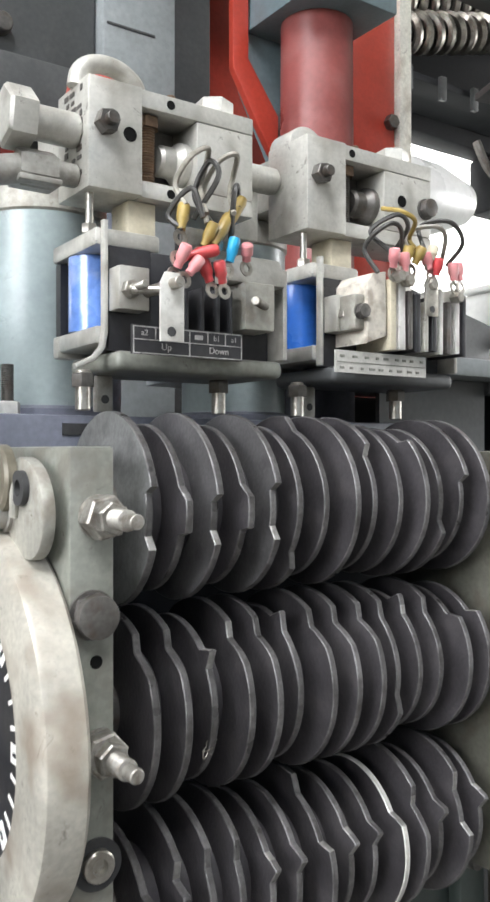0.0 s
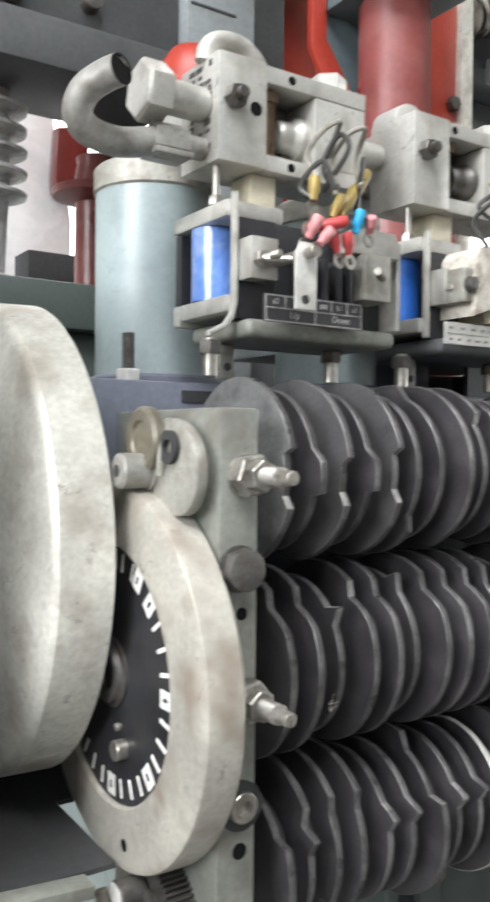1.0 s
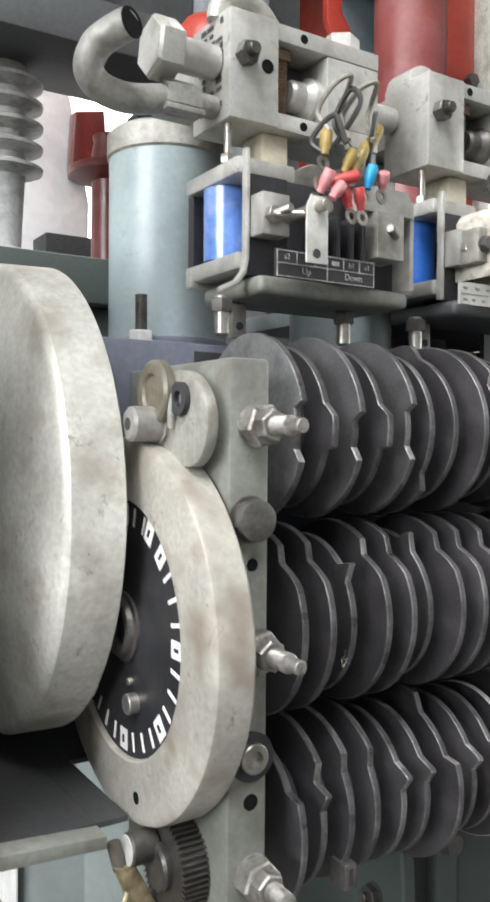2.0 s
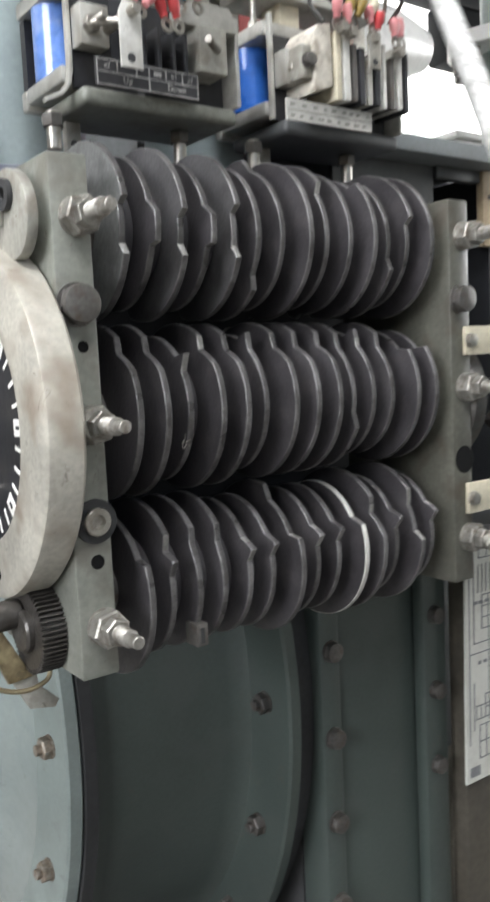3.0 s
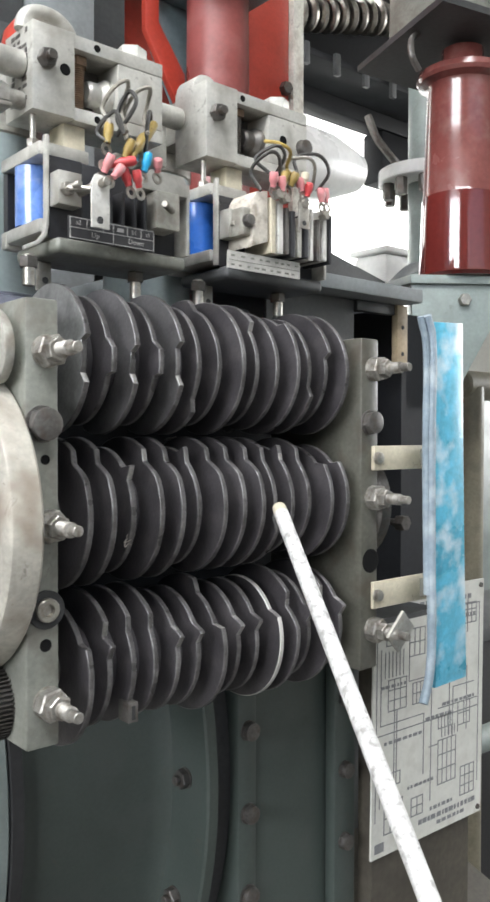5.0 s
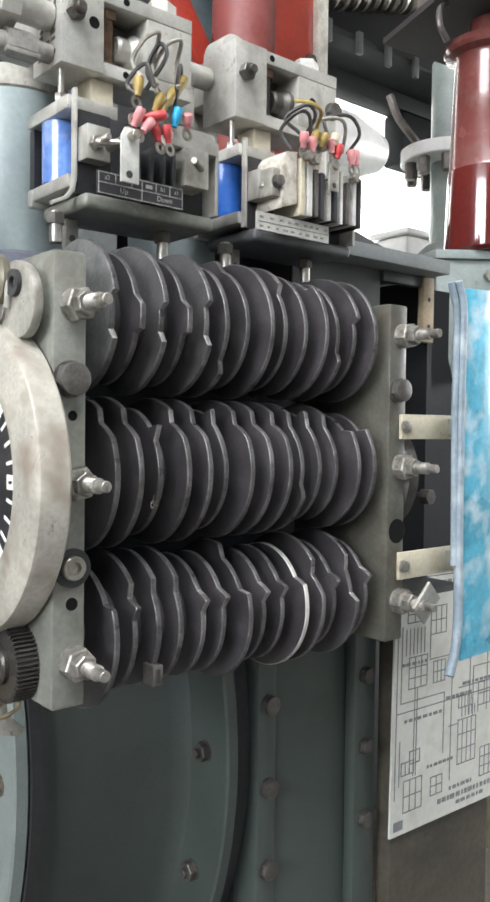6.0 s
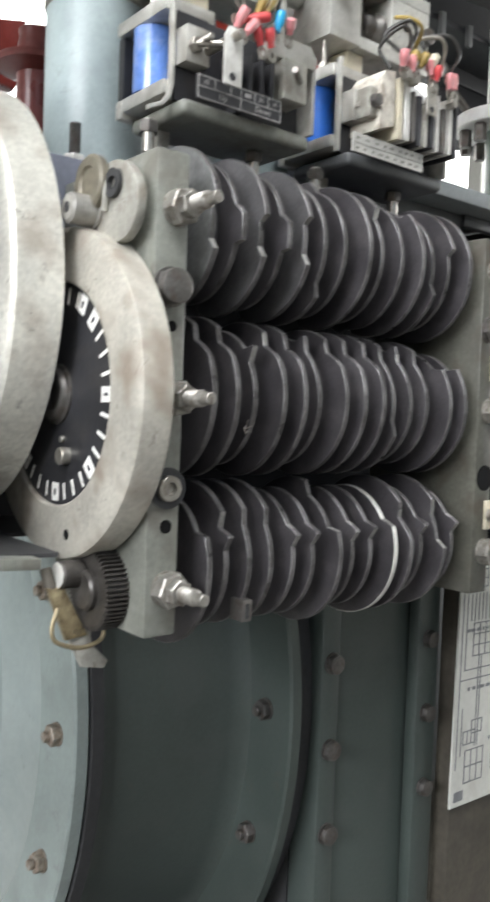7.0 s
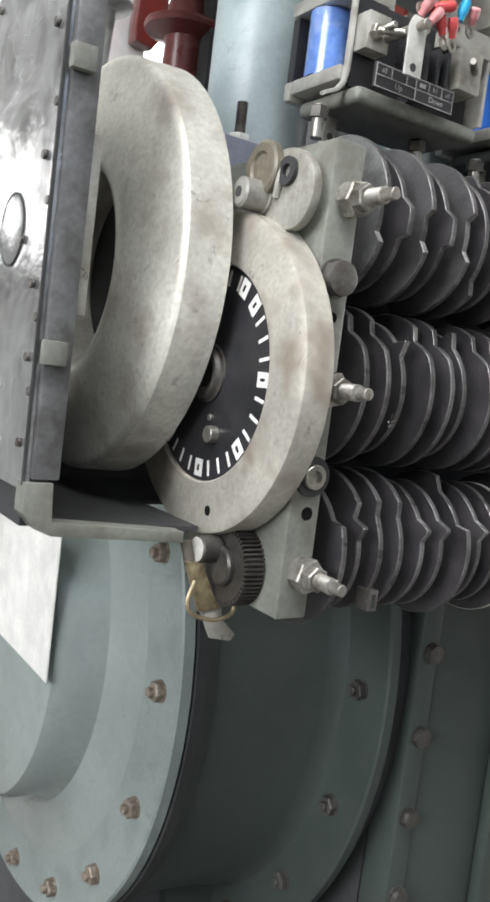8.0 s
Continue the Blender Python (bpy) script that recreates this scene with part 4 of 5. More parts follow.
def magnet_unit(dx, second=False):
    X = lambda v: v + dx
    label = "magnet unit with blue coil, wired terminals and white name strip" if second else "magnet unit with blue coil, coloured wires and black name strip"
    u = thing("magnet_unit", (X(0.33), 0.61, 1.556), label, "solenoid", "magnet units")
    plate_m = M_BLOCK
    part("top_plate", box(B(), X(0.2625), X(0.318), 0.579, 0.664, 1.654, 1.668, 0.003), plate_m, u)
    part("lower_plate", box(B(), X(0.2625), X(0.318), 0.6525, 0.664, 1.5755, 1.594, 0.003), plate_m, u)
    prof = [(0.2700, 1.672), (0.2700, 1.588), (0.2675, 1.576), (0.260, 1.567), (0.245, 1.560), (0.244, 1.5635), (0.2585, 1.5705), (0.2645, 1.578), (0.2665, 1.589), (0.2665, 1.672)]
    if second:
        prof = [(0.2700, 1.672), (0.2700, 1.5755), (0.2665, 1.5755), (0.2665, 1.672)]
    part("bracket", prism(B(), [(X(a), 0.572, z) for a, z in prof], (0, 0.0065, 0), 0.0006), M_BLOCK, u)
    part("coil", lathe(B(), [(0, 0), (0.021, 0), (0.021, 0.0595), (0, 0.0595)], (X(0.284), 0.627, 1.5942), (X(0.284), 0.627, 2), 40), M_BLUE if second else M_BLUEP, u, "blue taped coil" if second else "blue coil, paled as if washed by light")
    part("yoke", box(B(), X(0.266), X(0.300), 0.6545, 0.664, 1.5945, 1.6535), M_BLACK, u)
    part("side_shelf", box(B(), X(0.2625), X(0.306), 0.579, 0.652, 1.580, 1.594, 0.003), M_BLOCK, u)
    part("rear_body", box(B(), X(0.3065), X(0.419), 0.575, 0.648, 1.575, 1.6535, 0.002), M_BLACK, u, "black moulded terminal body")
    part("tray", box(B(), X(0.2712), X(0.424), 0.560, 0.648, 1.560, 1.5745, 0.0055, 4), M_BAR if not second else M_DGREY, u, "bent metal tray")
    part("end_cheek", box(B(), X(0.4205), X(0.425), 0.556, 0.648, 1.5752, 1.650, 0.001), M_BLOCK, u)
    if second:
        part("window", box(B(), X(0.2712), X(0.2945), 0.5735, 0.5752, 1.655 - 0.009, 1.6535), M_NEARBLACK, u)
    part("front_sheet", box(B(), X(0.2712), X(0.306), 0.574, 0.578, 1.5751, 1.6535), M_BLACK, u)
    part("clamp", box(B(), X(0.271), X(0.296), 0.556, 0.5735, 1.604, 1.636, 0.001), M_BLOCK, u)
    part("clamp_screw", thread(B(), (X(0.279), 0.556, 1.6185), (X(0.279), 0.530, 1.6185), 0.0032), M_STEEL, u)
    bm = B()
    hexnut(bm, (X(0.279), 0.556, 1.6185), (X(0.279), 0.549, 1.6185), 0.012, 0.3)
    part("nut", bm, M_STEEL, u)
    foot = part("foot_lug", box(B(), X(0.279), X(0.293), 0.612, 0.62, 1.531, 1.5598, 0.001), M_PIPE, u, "small drilled foot lug")
    part("hole", lathe(B(), [(0.0035, 0), (0.0035, 0.0003), (0, 0.0003)], (X(0.286), 0.6118, 1.541), (X(0.286), 0, 1.541), 14), M_NEARBLACK, foot)
    for px in (0.262, 0.385):
        part("pin", rod(B(), (X(px), 0.60, 1.531), (X(px), 0.60, 1.562), 0.006, 14), M_STEEL, u)
        bm = B()
        hexnut(bm, (X(px), 0.60, 1.549), (X(px), 0.60, 1.5595), 0.016)
        part("nut", bm, M_DARKSTEEL, u)
    if not second:
        nm = part("name_strip", box(B(), 0.276, 0.372, 0.545, 0.5475, 1.5705, 1.5915), M_BLACK, u, "black name strip with white lines")
        part("strip_arm", box(B(), 0.33, 0.336, 0.5475, 0.575, 1.575, 1.585), M_BLACK, u)
        w = 0.00038
        for z in (1.5713, 1.5812, 1.5905):
            part("line", box(B(), 0.2765, 0.3715, 0.5444, 0.545, z - w, z + w), M_FAINT, nm)
        for x, z0 in ((0.277, 1.5715), (0.295, 1.5815), (0.3125, 1.5815), (0.324, 1.5715), (0.340, 1.5815), (0.356, 1.5815), (0.371, 1.5715)):
            part("line", box(B(), x - w, x + w, 0.5444, 0.545, z0, 1.5905), M_FAINT, nm)
        text_mesh(nm, "Up", 0.0072, 0.304, 0.5446, 1.5765, M_FAINT)
        text_mesh(nm, "Down", 0.0072, 0.350, 0.5446, 1.5765, M_FAINT)
        for x, word in ((0.286, "a2"), (0.348, "b1"), (0.364, "a1")):
            text_mesh(nm, word, 0.006, x, 0.5446, 1.586, M_FAINT)
        for x in (0.332,):
            part("mark", box(B(), x - 0.0035, x + 0.0035, 0.5444, 0.545, 1.5842, 1.5876), M_FAINT, nm)
        tag = part("tag", prism(B(), [(0.284, 0.517, 1.577), (0.284, 0.517, 1.618), (0.288, 0.517, 1.626), (0.299, 0.517, 1.626), (0.303, 0.517, 1.618), (0.303, 0.517, 1.577)], (0, 0.0025, 0), 0.0004), M_TAG, u, "bright metal tag with a hole")
        part("hole", lathe(B(), [(0.0035, 0), (0.0035, 0.0003), (0, 0.0003)], (0.2925, 0.5168, 1.584), (0.2925, 0, 1.584), 16), M_NEARBLACK, tag)
        part("terminal_screw", rod(B(), (0.294, 0.575, 1.618), (0.294, 0.507, 1.618), 0.0042, 14), M_STEEL, u)
        part("long_screw", rod(B(), (0.276, 0.545, 1.616), (0.294, 0.53, 1.616), 0.003, 10), M_STEEL, u)
        part("contact_block", box(B(), 0.375, 0.404, 0.545, 0.5745, 1.596, 1.634, 0.0015), M_CASTD, u)
        part("contact_arm", prism(B(), [(0.362, 0.55, 1.634), (0.362, 0.55, 1.648), (0.372, 0.55, 1.655), (0.412, 0.55, 1.655), (0.418, 0.55, 1.645), (0.418, 0.55, 1.634)], (0, 0.02, 0), 0.001), M_BLOCK, u)
        part("contact_screw", thread(B(), (0.394, 0.5445, 1.6155), (0.372, 0.527, 1.6155), 0.0036), M_STUD, u)
        for x in (0.322, 0.336, 0.35, 0.362):
            part("barrier", box(B(), x, x + 0.003, 0.548, 0.5748, 1.592, 1.625, 0.0005), M_BLACK, u)
        y = 0.525
        for (a, b), m in ((((0.333, 1.648), (0.310, 1.641)), M_REDF), (((0.307, 1.648), (0.304, 1.633)), M_PINKF), (((0.319, 1.640), (0.310, 1.628)), M_PINKF), (((0.325, 1.641), (0.331, 1.625)), M_REDF), (((0.335, 1.640), (0.341, 1.625)), M_REDF),
                          (((0.351, 1.660), (0.348, 1.642)), M_SKYF), (((0.360, 1.656), (0.364, 1.645)), M_PINKF), (((0.310, 1.680), (0.306, 1.660)), M_YELF), (((0.361, 1.692), (0.341, 1.660)), M_YELF), (((0.332, 1.668), (0.326, 1.651)), M_YELF), (((0.348, 1.677), (0.333, 1.652)), M_YELF)):
            ferrule(u, (a[0], y + rng.uniform(-0.006, 0.004), a[1]), (b[0], y + rng.uniform(-0.004, 0.004), b[1]), m)
        for pts, m in (([(0.309, 1.678), (0.306, 1.695), (0.311, 1.712), (0.322, 1.719), (0.329, 1.712), (0.326, 1.695), (0.322, 1.672)], M_WIREB), ([(0.327, 1.667), (0.330, 1.695), (0.336, 1.714), (0.347, 1.719), (0.354, 1.710), (0.352, 1.695), (0.346, 1.676)], M_WIREB),
                       ([(0.331, 1.668), (0.322, 1.69), (0.327, 1.712), (0.331, 1.70), (0.318, 1.670)], M_WIRED), ([(0.355, 1.683), (0.361, 1.697), (0.352, 1.699), (0.345, 1.69), (0.351, 1.660)], M_WIRED), ([(0.306, 1.66), (0.300, 1.672), (0.312, 1.69), (0.318, 1.668)], M_WIRED)):
            part("wire", tube(B(), [(x, y + 0.01 * math.sin(i * 1.7), z) for i, (x, z) in enumerate(pts)], 0.0021, 7, 7), m, u)
    else:
        part("cover_block", prism(B(), [(0.492, 0.532, 1.592), (0.493, 0.532, 1.645), (0.499, 0.532, 1.653), (0.5145, 0.532, 1.656), (0.5155, 0.532, 1.600)], (0, 0.042, 0), 0.0015), M_CHIPPED, u, "chipped cream plastic cover")
        part("cover_clip", box(B(), 0.481, 0.4915, 0.535, 0.555, 1.604, 1.634, 0.001), M_CASTD, u)
        bolt_y(u, 0.4865, 0.535, 1.619, 0.011, 0.008, M_DARKSTEEL)
        nm = part("name_strip", box(B(), 0.466, 0.574, 0.542, 0.5445, 1.567, 1.586), M_DUSTW, u, "dusty white name strip")
        part("line", box(B(), 0.467, 0.573, 0.5414, 0.542, 1.5757, 1.5763), M_BAR, nm)
        rg = random.Random(9)
        for row in (1.571, 1.581):
            x = 0.470
            while x < 0.567:
                wd = rg.uniform(0.003, 0.007)
                part("mark", box(B(), x, x + wd, 0.5414, 0.542, row - 0.001, row + 0.001), M_BAR, nm)
                x += wd + rg.uniform(0.004, 0.010)
        for i, (x, wd, top, m) in enumerate(((0.518, 0.007, 1.650, M_CREAM), (0.528, 0.008, 1.648, M_TAG), (0.540, 0.005, 1.642, M_DARKSTEEL), (0.549, 0.006, 1.640, M_BLACK), (0.560, 0.005, 1.634, M_CASTD), (0.570, 0.006, 1.640, M_BLACK), (0.580, 0.004, 1.648, M_TAG), (0.590, 0.005, 1.637, M_DARKSTEEL), (0.601, 0.005, 1.650, M_TAG), (0.611, 0.004, 1.645, M_BLACK))):
            part("terminal_fin", box(B(), x, x + wd, 0.53, 0.575, 1.588 + 0.001 * (i % 3), top, 0.0008), m, u)
        tag = part("tag", prism(B(), [(0.553, 0.522, 1.620), (0.553, 0.522, 1.650), (0.557, 0.522, 1.655), (0.566, 0.522, 1.655), (0.569, 0.522, 1.650), (0.569, 0.522, 1.620)], (0, 0.0022, 0), 0.0004), M_STEEL, u, "bright metal tag with a hole")
        part("hole", lathe(B(), [(0.003, 0), (0.003, 0.0003), (0, 0.0003)], (0.561, 0.5218, 1.626), (0.561, 0, 1.626), 16), M_NEARBLACK, tag)
        for x, z in ((0.5205, 1.651), (0.532, 1.648), (0.561, 1.648), (0.5945, 1.640)):
            bm = B()
            hexnut(bm, (x, 0.528, z), (x, 0.518, z), 0.009)
            part("terminal_nut", bm, M_STEEL, u)
        for (a, b), m in ((((0.511, 1.673), (0.514, 1.658)), M_PINKF), (((0.526, 1.672), (0.528, 1.656)), M_PINKF), (((0.555, 1.676), (0.558, 1.661)), M_PINKF), (((0.567, 1.672), (0.566, 1.657)), M_REDF), (((0.588, 1.671), (0.590, 1.655)), M_PINKF), (((0.596, 1.672), (0.598, 1.656)), M_PINKF), (((0.532, 1.678), (0.530, 1.664)), M_YELF), (((0.544, 1.678), (0.540, 1.664)), M_YELF), (((0.563, 1.683), (0.560, 1.670)), M_CREAM)):
            ferrule(u, (a[0], 0.522 + rng.uniform(-0.005, 0.003), a[1]), (b[0], 0.523, b[1]), m, 0.005)
        for pts, m in (([(0.512, 1.673), (0.501, 1.69), (0.514, 1.702), (0.528, 1.694), (0.529, 1.676)], M_WIRED), ([(0.499, 1.652), (0.494, 1.675), (0.503, 1.692), (0.520, 1.69), (0.536, 1.668)], M_WIRED), ([(0.533, 1.678), (0.542, 1.695), (0.560, 1.699), (0.575, 1.692), (0.589, 1.672)], M_WIREB), ([(0.556, 1.677), (0.561, 1.703), (0.580, 1.706), (0.598, 1.69), (0.597, 1.672)], M_WIRED), ([(0.544, 1.678), (0.548, 1.69), (0.536, 1.70), (0.520, 1.706), (0.515, 1.712)], M_YELF)):
            part("wire", tube(B(), [(x, 0.526 + 0.012 * math.sin(i * 1.9), z) for i, (x, z) in enumerate(pts)], 0.0021, 7, 7), m, u)
    return u


magnet_unit(0.0)
magnet_unit(0.2075, True)

# ---- control box beside the switch ----
cb = thing("control_box", (0.78, 0.8, 1.13), "dark grey open steel control box with a wide ledge", "control box")
part("ledge", prism(B(), [(0.50, 0.70, 1.582), (0.60, 0.62, 1.582), (0.905, 0.62, 1.582), (0.905, 0.95, 1.582), (0.50, 0.95, 1.582)], (0, 0, 0.020), 0.002), M_GREYP, cb)
part("front_sheet", box(B(), 0.63, 0.80, 0.662, 0.668, 1.44, 1.581), M_DGREY, cb)
part("lip", box(B(), 0.80, 0.884, 0.655, 0.668, 1.566, 1.581, 0.001), M_DGREY, cb)
# Near-black sheets paint the deep shade of the open interior.
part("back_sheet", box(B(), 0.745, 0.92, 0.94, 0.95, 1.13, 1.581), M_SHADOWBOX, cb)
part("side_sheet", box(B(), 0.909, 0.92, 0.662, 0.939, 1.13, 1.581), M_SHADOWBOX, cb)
part("inner_shade_sheet", box(B(), 0.662, 0.908, 0.80, 0.806, 1.13, 1.44), M_SHADOWBOX, cb)
part("outer_shade_sheet", box(B(), 0.921, 1.182, 0.79, 0.80, 1.121, 1.60), M_SHADOWBOX, cb)
part("floor_sheet", box(B(), 0.662, 0.92, 0.60, 0.94, 1.121, 1.129), M_DGREY, cb)
post = part("post", box(B(), 0.884, 0.908, 0.650, 0.6615, 1.485, 1.581, 0.001), M_TAN, cb, "tan insulating post with two holes")
for z in (1.508, 1.548):
    part("hole", lathe(B(), [(0.0035, 0), (0.0035, 0.0003), (0, 0.0003)], (0.896, 0.6498, z), (0.896, 0, z), 14), M_NEARBLACK, post)
part("boss", lathe(B(), [(0, 0), (0.07, 0), (0.075, 0.004), (0.075, 0.02), (0, 0.02)], (0.664, 0.568, 1.300), (1, 0.555, 1.295), 40), M_DARKSTEEL, cb, "round bearing boss")
bm = B()
hexnut(bm, (0.826, 0.60, 1.262), (0.826, 0.585, 1.262), 0.02)
rod(bm, (0.826, 0.80, 1.262), (0.826, 0.60, 1.262), 0.005)
part("nut", bm, M_DARKSTEEL, cb)

for z, h in ((1.359, 0.0145), (1.196, 0.016)):
    st = thing("strap", (0.70, 0.49, z - h), "pale flat metal strap screwed to the end bar", "strap", "straps from the end bar")
    part("bar", box(B(), 0.648, 0.77, 0.4915, 0.4965, z - h, z + h, 0.0008), M_CREAM, st)
    part("standoff", box(B(), 0.735, 0.765, 0.4532, 0.4915, z - h * 0.7, z + h * 0.7), M_BAR, st)

M_STRIP = mat("blue_white_film", (0.10, 0.42, 0.58), 0.3, 0, 0.3, 9, 120, 0.3, (0.72, 0.78, 0.8), 0.95, coat=0.2)
M_RUBBER = mat("grey_rubber", (0.2, 0.25, 0.29), 0.5, 0, 0.25, 14, 150, 0.2, (0.5, 0.55, 0.58), 0.5)
guard = thing("edge_guard", (0.73, 0.447, 1.086), "blue and white filmed guard board with grey rubber edging", "guard board")
pts = [(0.696, 0.443, 1.519), (0.754, 0.443, 1.522), (0.757, 0.443, 1.38), (0.762, 0.443, 1.22), (0.767, 0.443, 1.088), (0.704, 0.443, 1.086), (0.7, 0.443, 1.25), (0.697, 0.443, 1.40)]
part("board", prism(B(), pts, (0, 0.010, 0), 0.002), M_STRIP, guard, "blue board, patchy white film")
bm = B()
tube(bm, [(0.678, 0.440, 1.524), (0.690, 0.441, 1.49), (0.6905, 0.442, 1.38), (0.692, 0.442, 1.24), (0.694, 0.442, 1.16), (0.690, 0.441, 1.11), (0.674, 0.438, 1.075)], 0.0055, 10, 8)
part("rubber_edge", bm, M_RUBBER, guard, "grey rubber edging")
bm = B()
tube(bm, [(0.668, 0.441, 1.522), (0.682, 0.443, 1.48), (0.683, 0.444, 1.36), (0.687, 0.444, 1.20)], 0.004, 8, 8)
part("rubber_edge", bm, M_RUBBER, guard)

# ---- circuit diagram plate ----
M_PLATE = mat("off_white_enamel", (0.62, 0.62, 0.57), 0.4, 0, 0.08, 12, 150, 0.04, (0.42, 0.4, 0.35), 0.35)
M_INK = mat("grey_ink", (0.2, 0.205, 0.21), 0.6, 0, 0.15, 30, 150, 0)
dg = thing("diagram_plate", (1.035, 0.70, 0.72), "off-white enamel circuit diagram plate with faint printed lines", "sign")
DROT = pose(1.035, 0.70, 0.924, 0, 0.9, 0)


def on_plate(name, u0, u1, v0, v1, m, lift=0.0012, parent=None):
    bm = box(B(), u0, u1, -lift, 0.0005, v0, v1)
    bm.transform(DROT)
    return part(name, bm, m, parent or dg)


sheet = on_plate("sheet", -0.148, 0.148, -0.208, 0.208, M_PLATE, 0.003)


def line(u0, v0, u1, v1, w=0.0009):
    on_plate("printed_line", min(u0, u1) - w, max(u0, u1) + w, min(v0, v1) - w, max(v0, v1) + w, M_INK, 0.0036, sheet)


def ladder(u, v, w, h, cols, rows):
    for i in range(cols + 1):
        line(u + w * i / cols, v, u + w * i / cols, v + h)
    for j in range(rows + 1):
        line(u, v + h * j / rows, u + w, v + h * j / rows)


ladder(-0.118, -0.175, 0.045, 0.05, 3, 2)
ladder(-0.112, 0.02, 0.045, 0.05, 3, 3)
ladder(0.02, -0.13, 0.05, 0.075, 4, 3)
ladder(0.03, 0.07, 0.055, 0.05, 4, 2)
ladder(0.075, -0.04, 0.035, 0.04, 2, 2)
for u in (-0.096, -0.09, 0.05, 0.1):
    line(u, -0.12 if u < 0 else -0.05, u, 0.02 if u < 0 else 0.06)
line(-0.13, 0.0, -0.02, 0.0), line(-0.13, 0.0, -0.13, 0.12), line(0.02, 0.0, 0.13, 0.0), line(-0.02, 0.0, -0.02, -0.10), line(0.1, 0.12, 0.1, 0.18)
line(-0.105, -0.1, -0.08, -0.1), line(-0.105, -0.08, -0.08, -0.08), line(-0.105, -0.1, -0.105, -0.08), line(-0.08, -0.1, -0.08, -0.08)
ladder(-0.06, 0.10, 0.04, 0.045, 3, 2)
ladder(-0.05, -0.165, 0.03, 0.03, 2, 2)
ladder(0.085, -0.165, 0.04, 0.05, 3, 3)
ladder(-0.118, 0.125, 0.035, 0.04, 2, 3)
line(-0.14, 0.195, 0.02, 0.195), line(0.02, 0.195, 0.02, 0.14), line(-0.005, -0.06, 0.02, -0.06), line(-0.06, 0.06, 0.03, 0.06), line(-0.06, 0.06, -0.06, 0.10), line(0.06, -0.055, 0.06, 0.03), line(0.06, 0.03, 0.12, 0.03), line(-0.13, -0.06, -0.13, -0.13)
ladder(-0.05, 0.02, 0.03, 0.035, 3, 2)
ladder(0.085, 0.135, 0.04, 0.035, 3, 3)
ladder(0.02, -0.035, 0.035, 0.02, 4, 1)
ladder(-0.125, -0.115, 0.03, 0.02, 3, 1)
for i in range(6):
    line(-0.12 + 0.009 * i, 0.075, -0.12 + 0.009 * i, 0.115)
    line(0.03 + 0.009 * i, -0.05, 0.03 + 0.009 * i, -0.035)
line(-0.14, 0.168, 0.135, 0.168), line(-0.14, -0.015, 0.135, -0.015), line(0.0, 0.168, 0.0, -0.15), line(0.135, 0.168, 0.135, -0.15), line(-0.14, 0.168, -0.14, -0.15)
rg = random.Random(21)
for v, u0, u1, h in ((-0.165, 0.0, 0.06, 0.003), (-0.18, -0.03, 0.125, 0.004), (-0.193, 0.02, 0.09, 0.003), (-0.012, -0.015, 0.05, 0.003), (0.15, 0.06, 0.12, 0.003), (0.182, -0.12, 0.10, 0.004), (-0.03, -0.12, -0.03, 0.0025), (0.005, 0.03, 0.12, 0.0025), (-0.115, -0.06, 0.01, 0.0025), (0.06, -0.13, -0.07, 0.0025)):
    u = u0
    while u < u1:
        wd = rg.uniform(0.004, 0.012)
        on_plate("printed_bar", u, u + wd, v - h, v + h, M_INK, 0.0036, sheet)
        u += wd + rg.uniform(0.0025, 0.005)
on_plate("printed_badge", -0.14, -0.118, -0.20, -0.185, M_INK, 0.0036, sheet)
for u, v in ((-0.139, 0.198), (0.138, 0.198), (0.138, -0.198)):
    bm = B()
    lathe(bm, [(0, 0.006), (0.004, 0.006), (0.005, 0.003), (0.005, 0.0)], (u, 0, v), (u, -1, v), 12)
    bm.transform(DROT)
    part("screw", bm, M_DARKSTEEL, dg)
slab("wall_plate_back", 0.902, 1.165, 0.712, 0.74, 0.42, 1.12, M_GREASE, "greasy brown steel sheet behind the diagram plate", "machine wall")

# ---- insulator and its bracket ----
IX, IY = 1.225, 0.777
ins = thing("post_insulator", (IX, IY, 1.676), "glossy brown porcelain post insulator on a green bracket", "insulator")
part("lower_body", lathe(B(), [(0, 0), (0.070, 0), (0.077, 0.006), (0.0775, 0.012), (0.0730, 0.150), (0, 0.150)], (IX, IY, 1.676), (IX, IY, 3), 64), M_PORC, ins, "dark brown glazed lower body")
part("upper_body", lathe(B(), [(0, 0), (0.0729, 0), (0.0715, 0.006), (0.064, 0.200), (0.066, 0.206), (0.081, 0.212), (0.0845, 0.219), (0.082, 0.230), (0.07, 0.236), (0.04, 0.240), (0.038, 0.275), (0, 0.275)], (IX, IY, 1.8262), (IX, IY, 3), 64), M_PORCTOP, ins, "paler dusty upper body with a rim")
ib = thing("insulator_bracket", (1.22, 0.79, 1.44), "pale green painted triangular steel bracket", "bracket")
part("top_plate", prism(B(), [(1.105, 0.80, 1.660), (1.25, 0.692, 1.660), (1.50, 0.70, 1.660), (1.50, 0.95, 1.660), (1.16, 0.95, 1.660)], (0, 0, 0.0155), 0.001), M_CYL, ib)
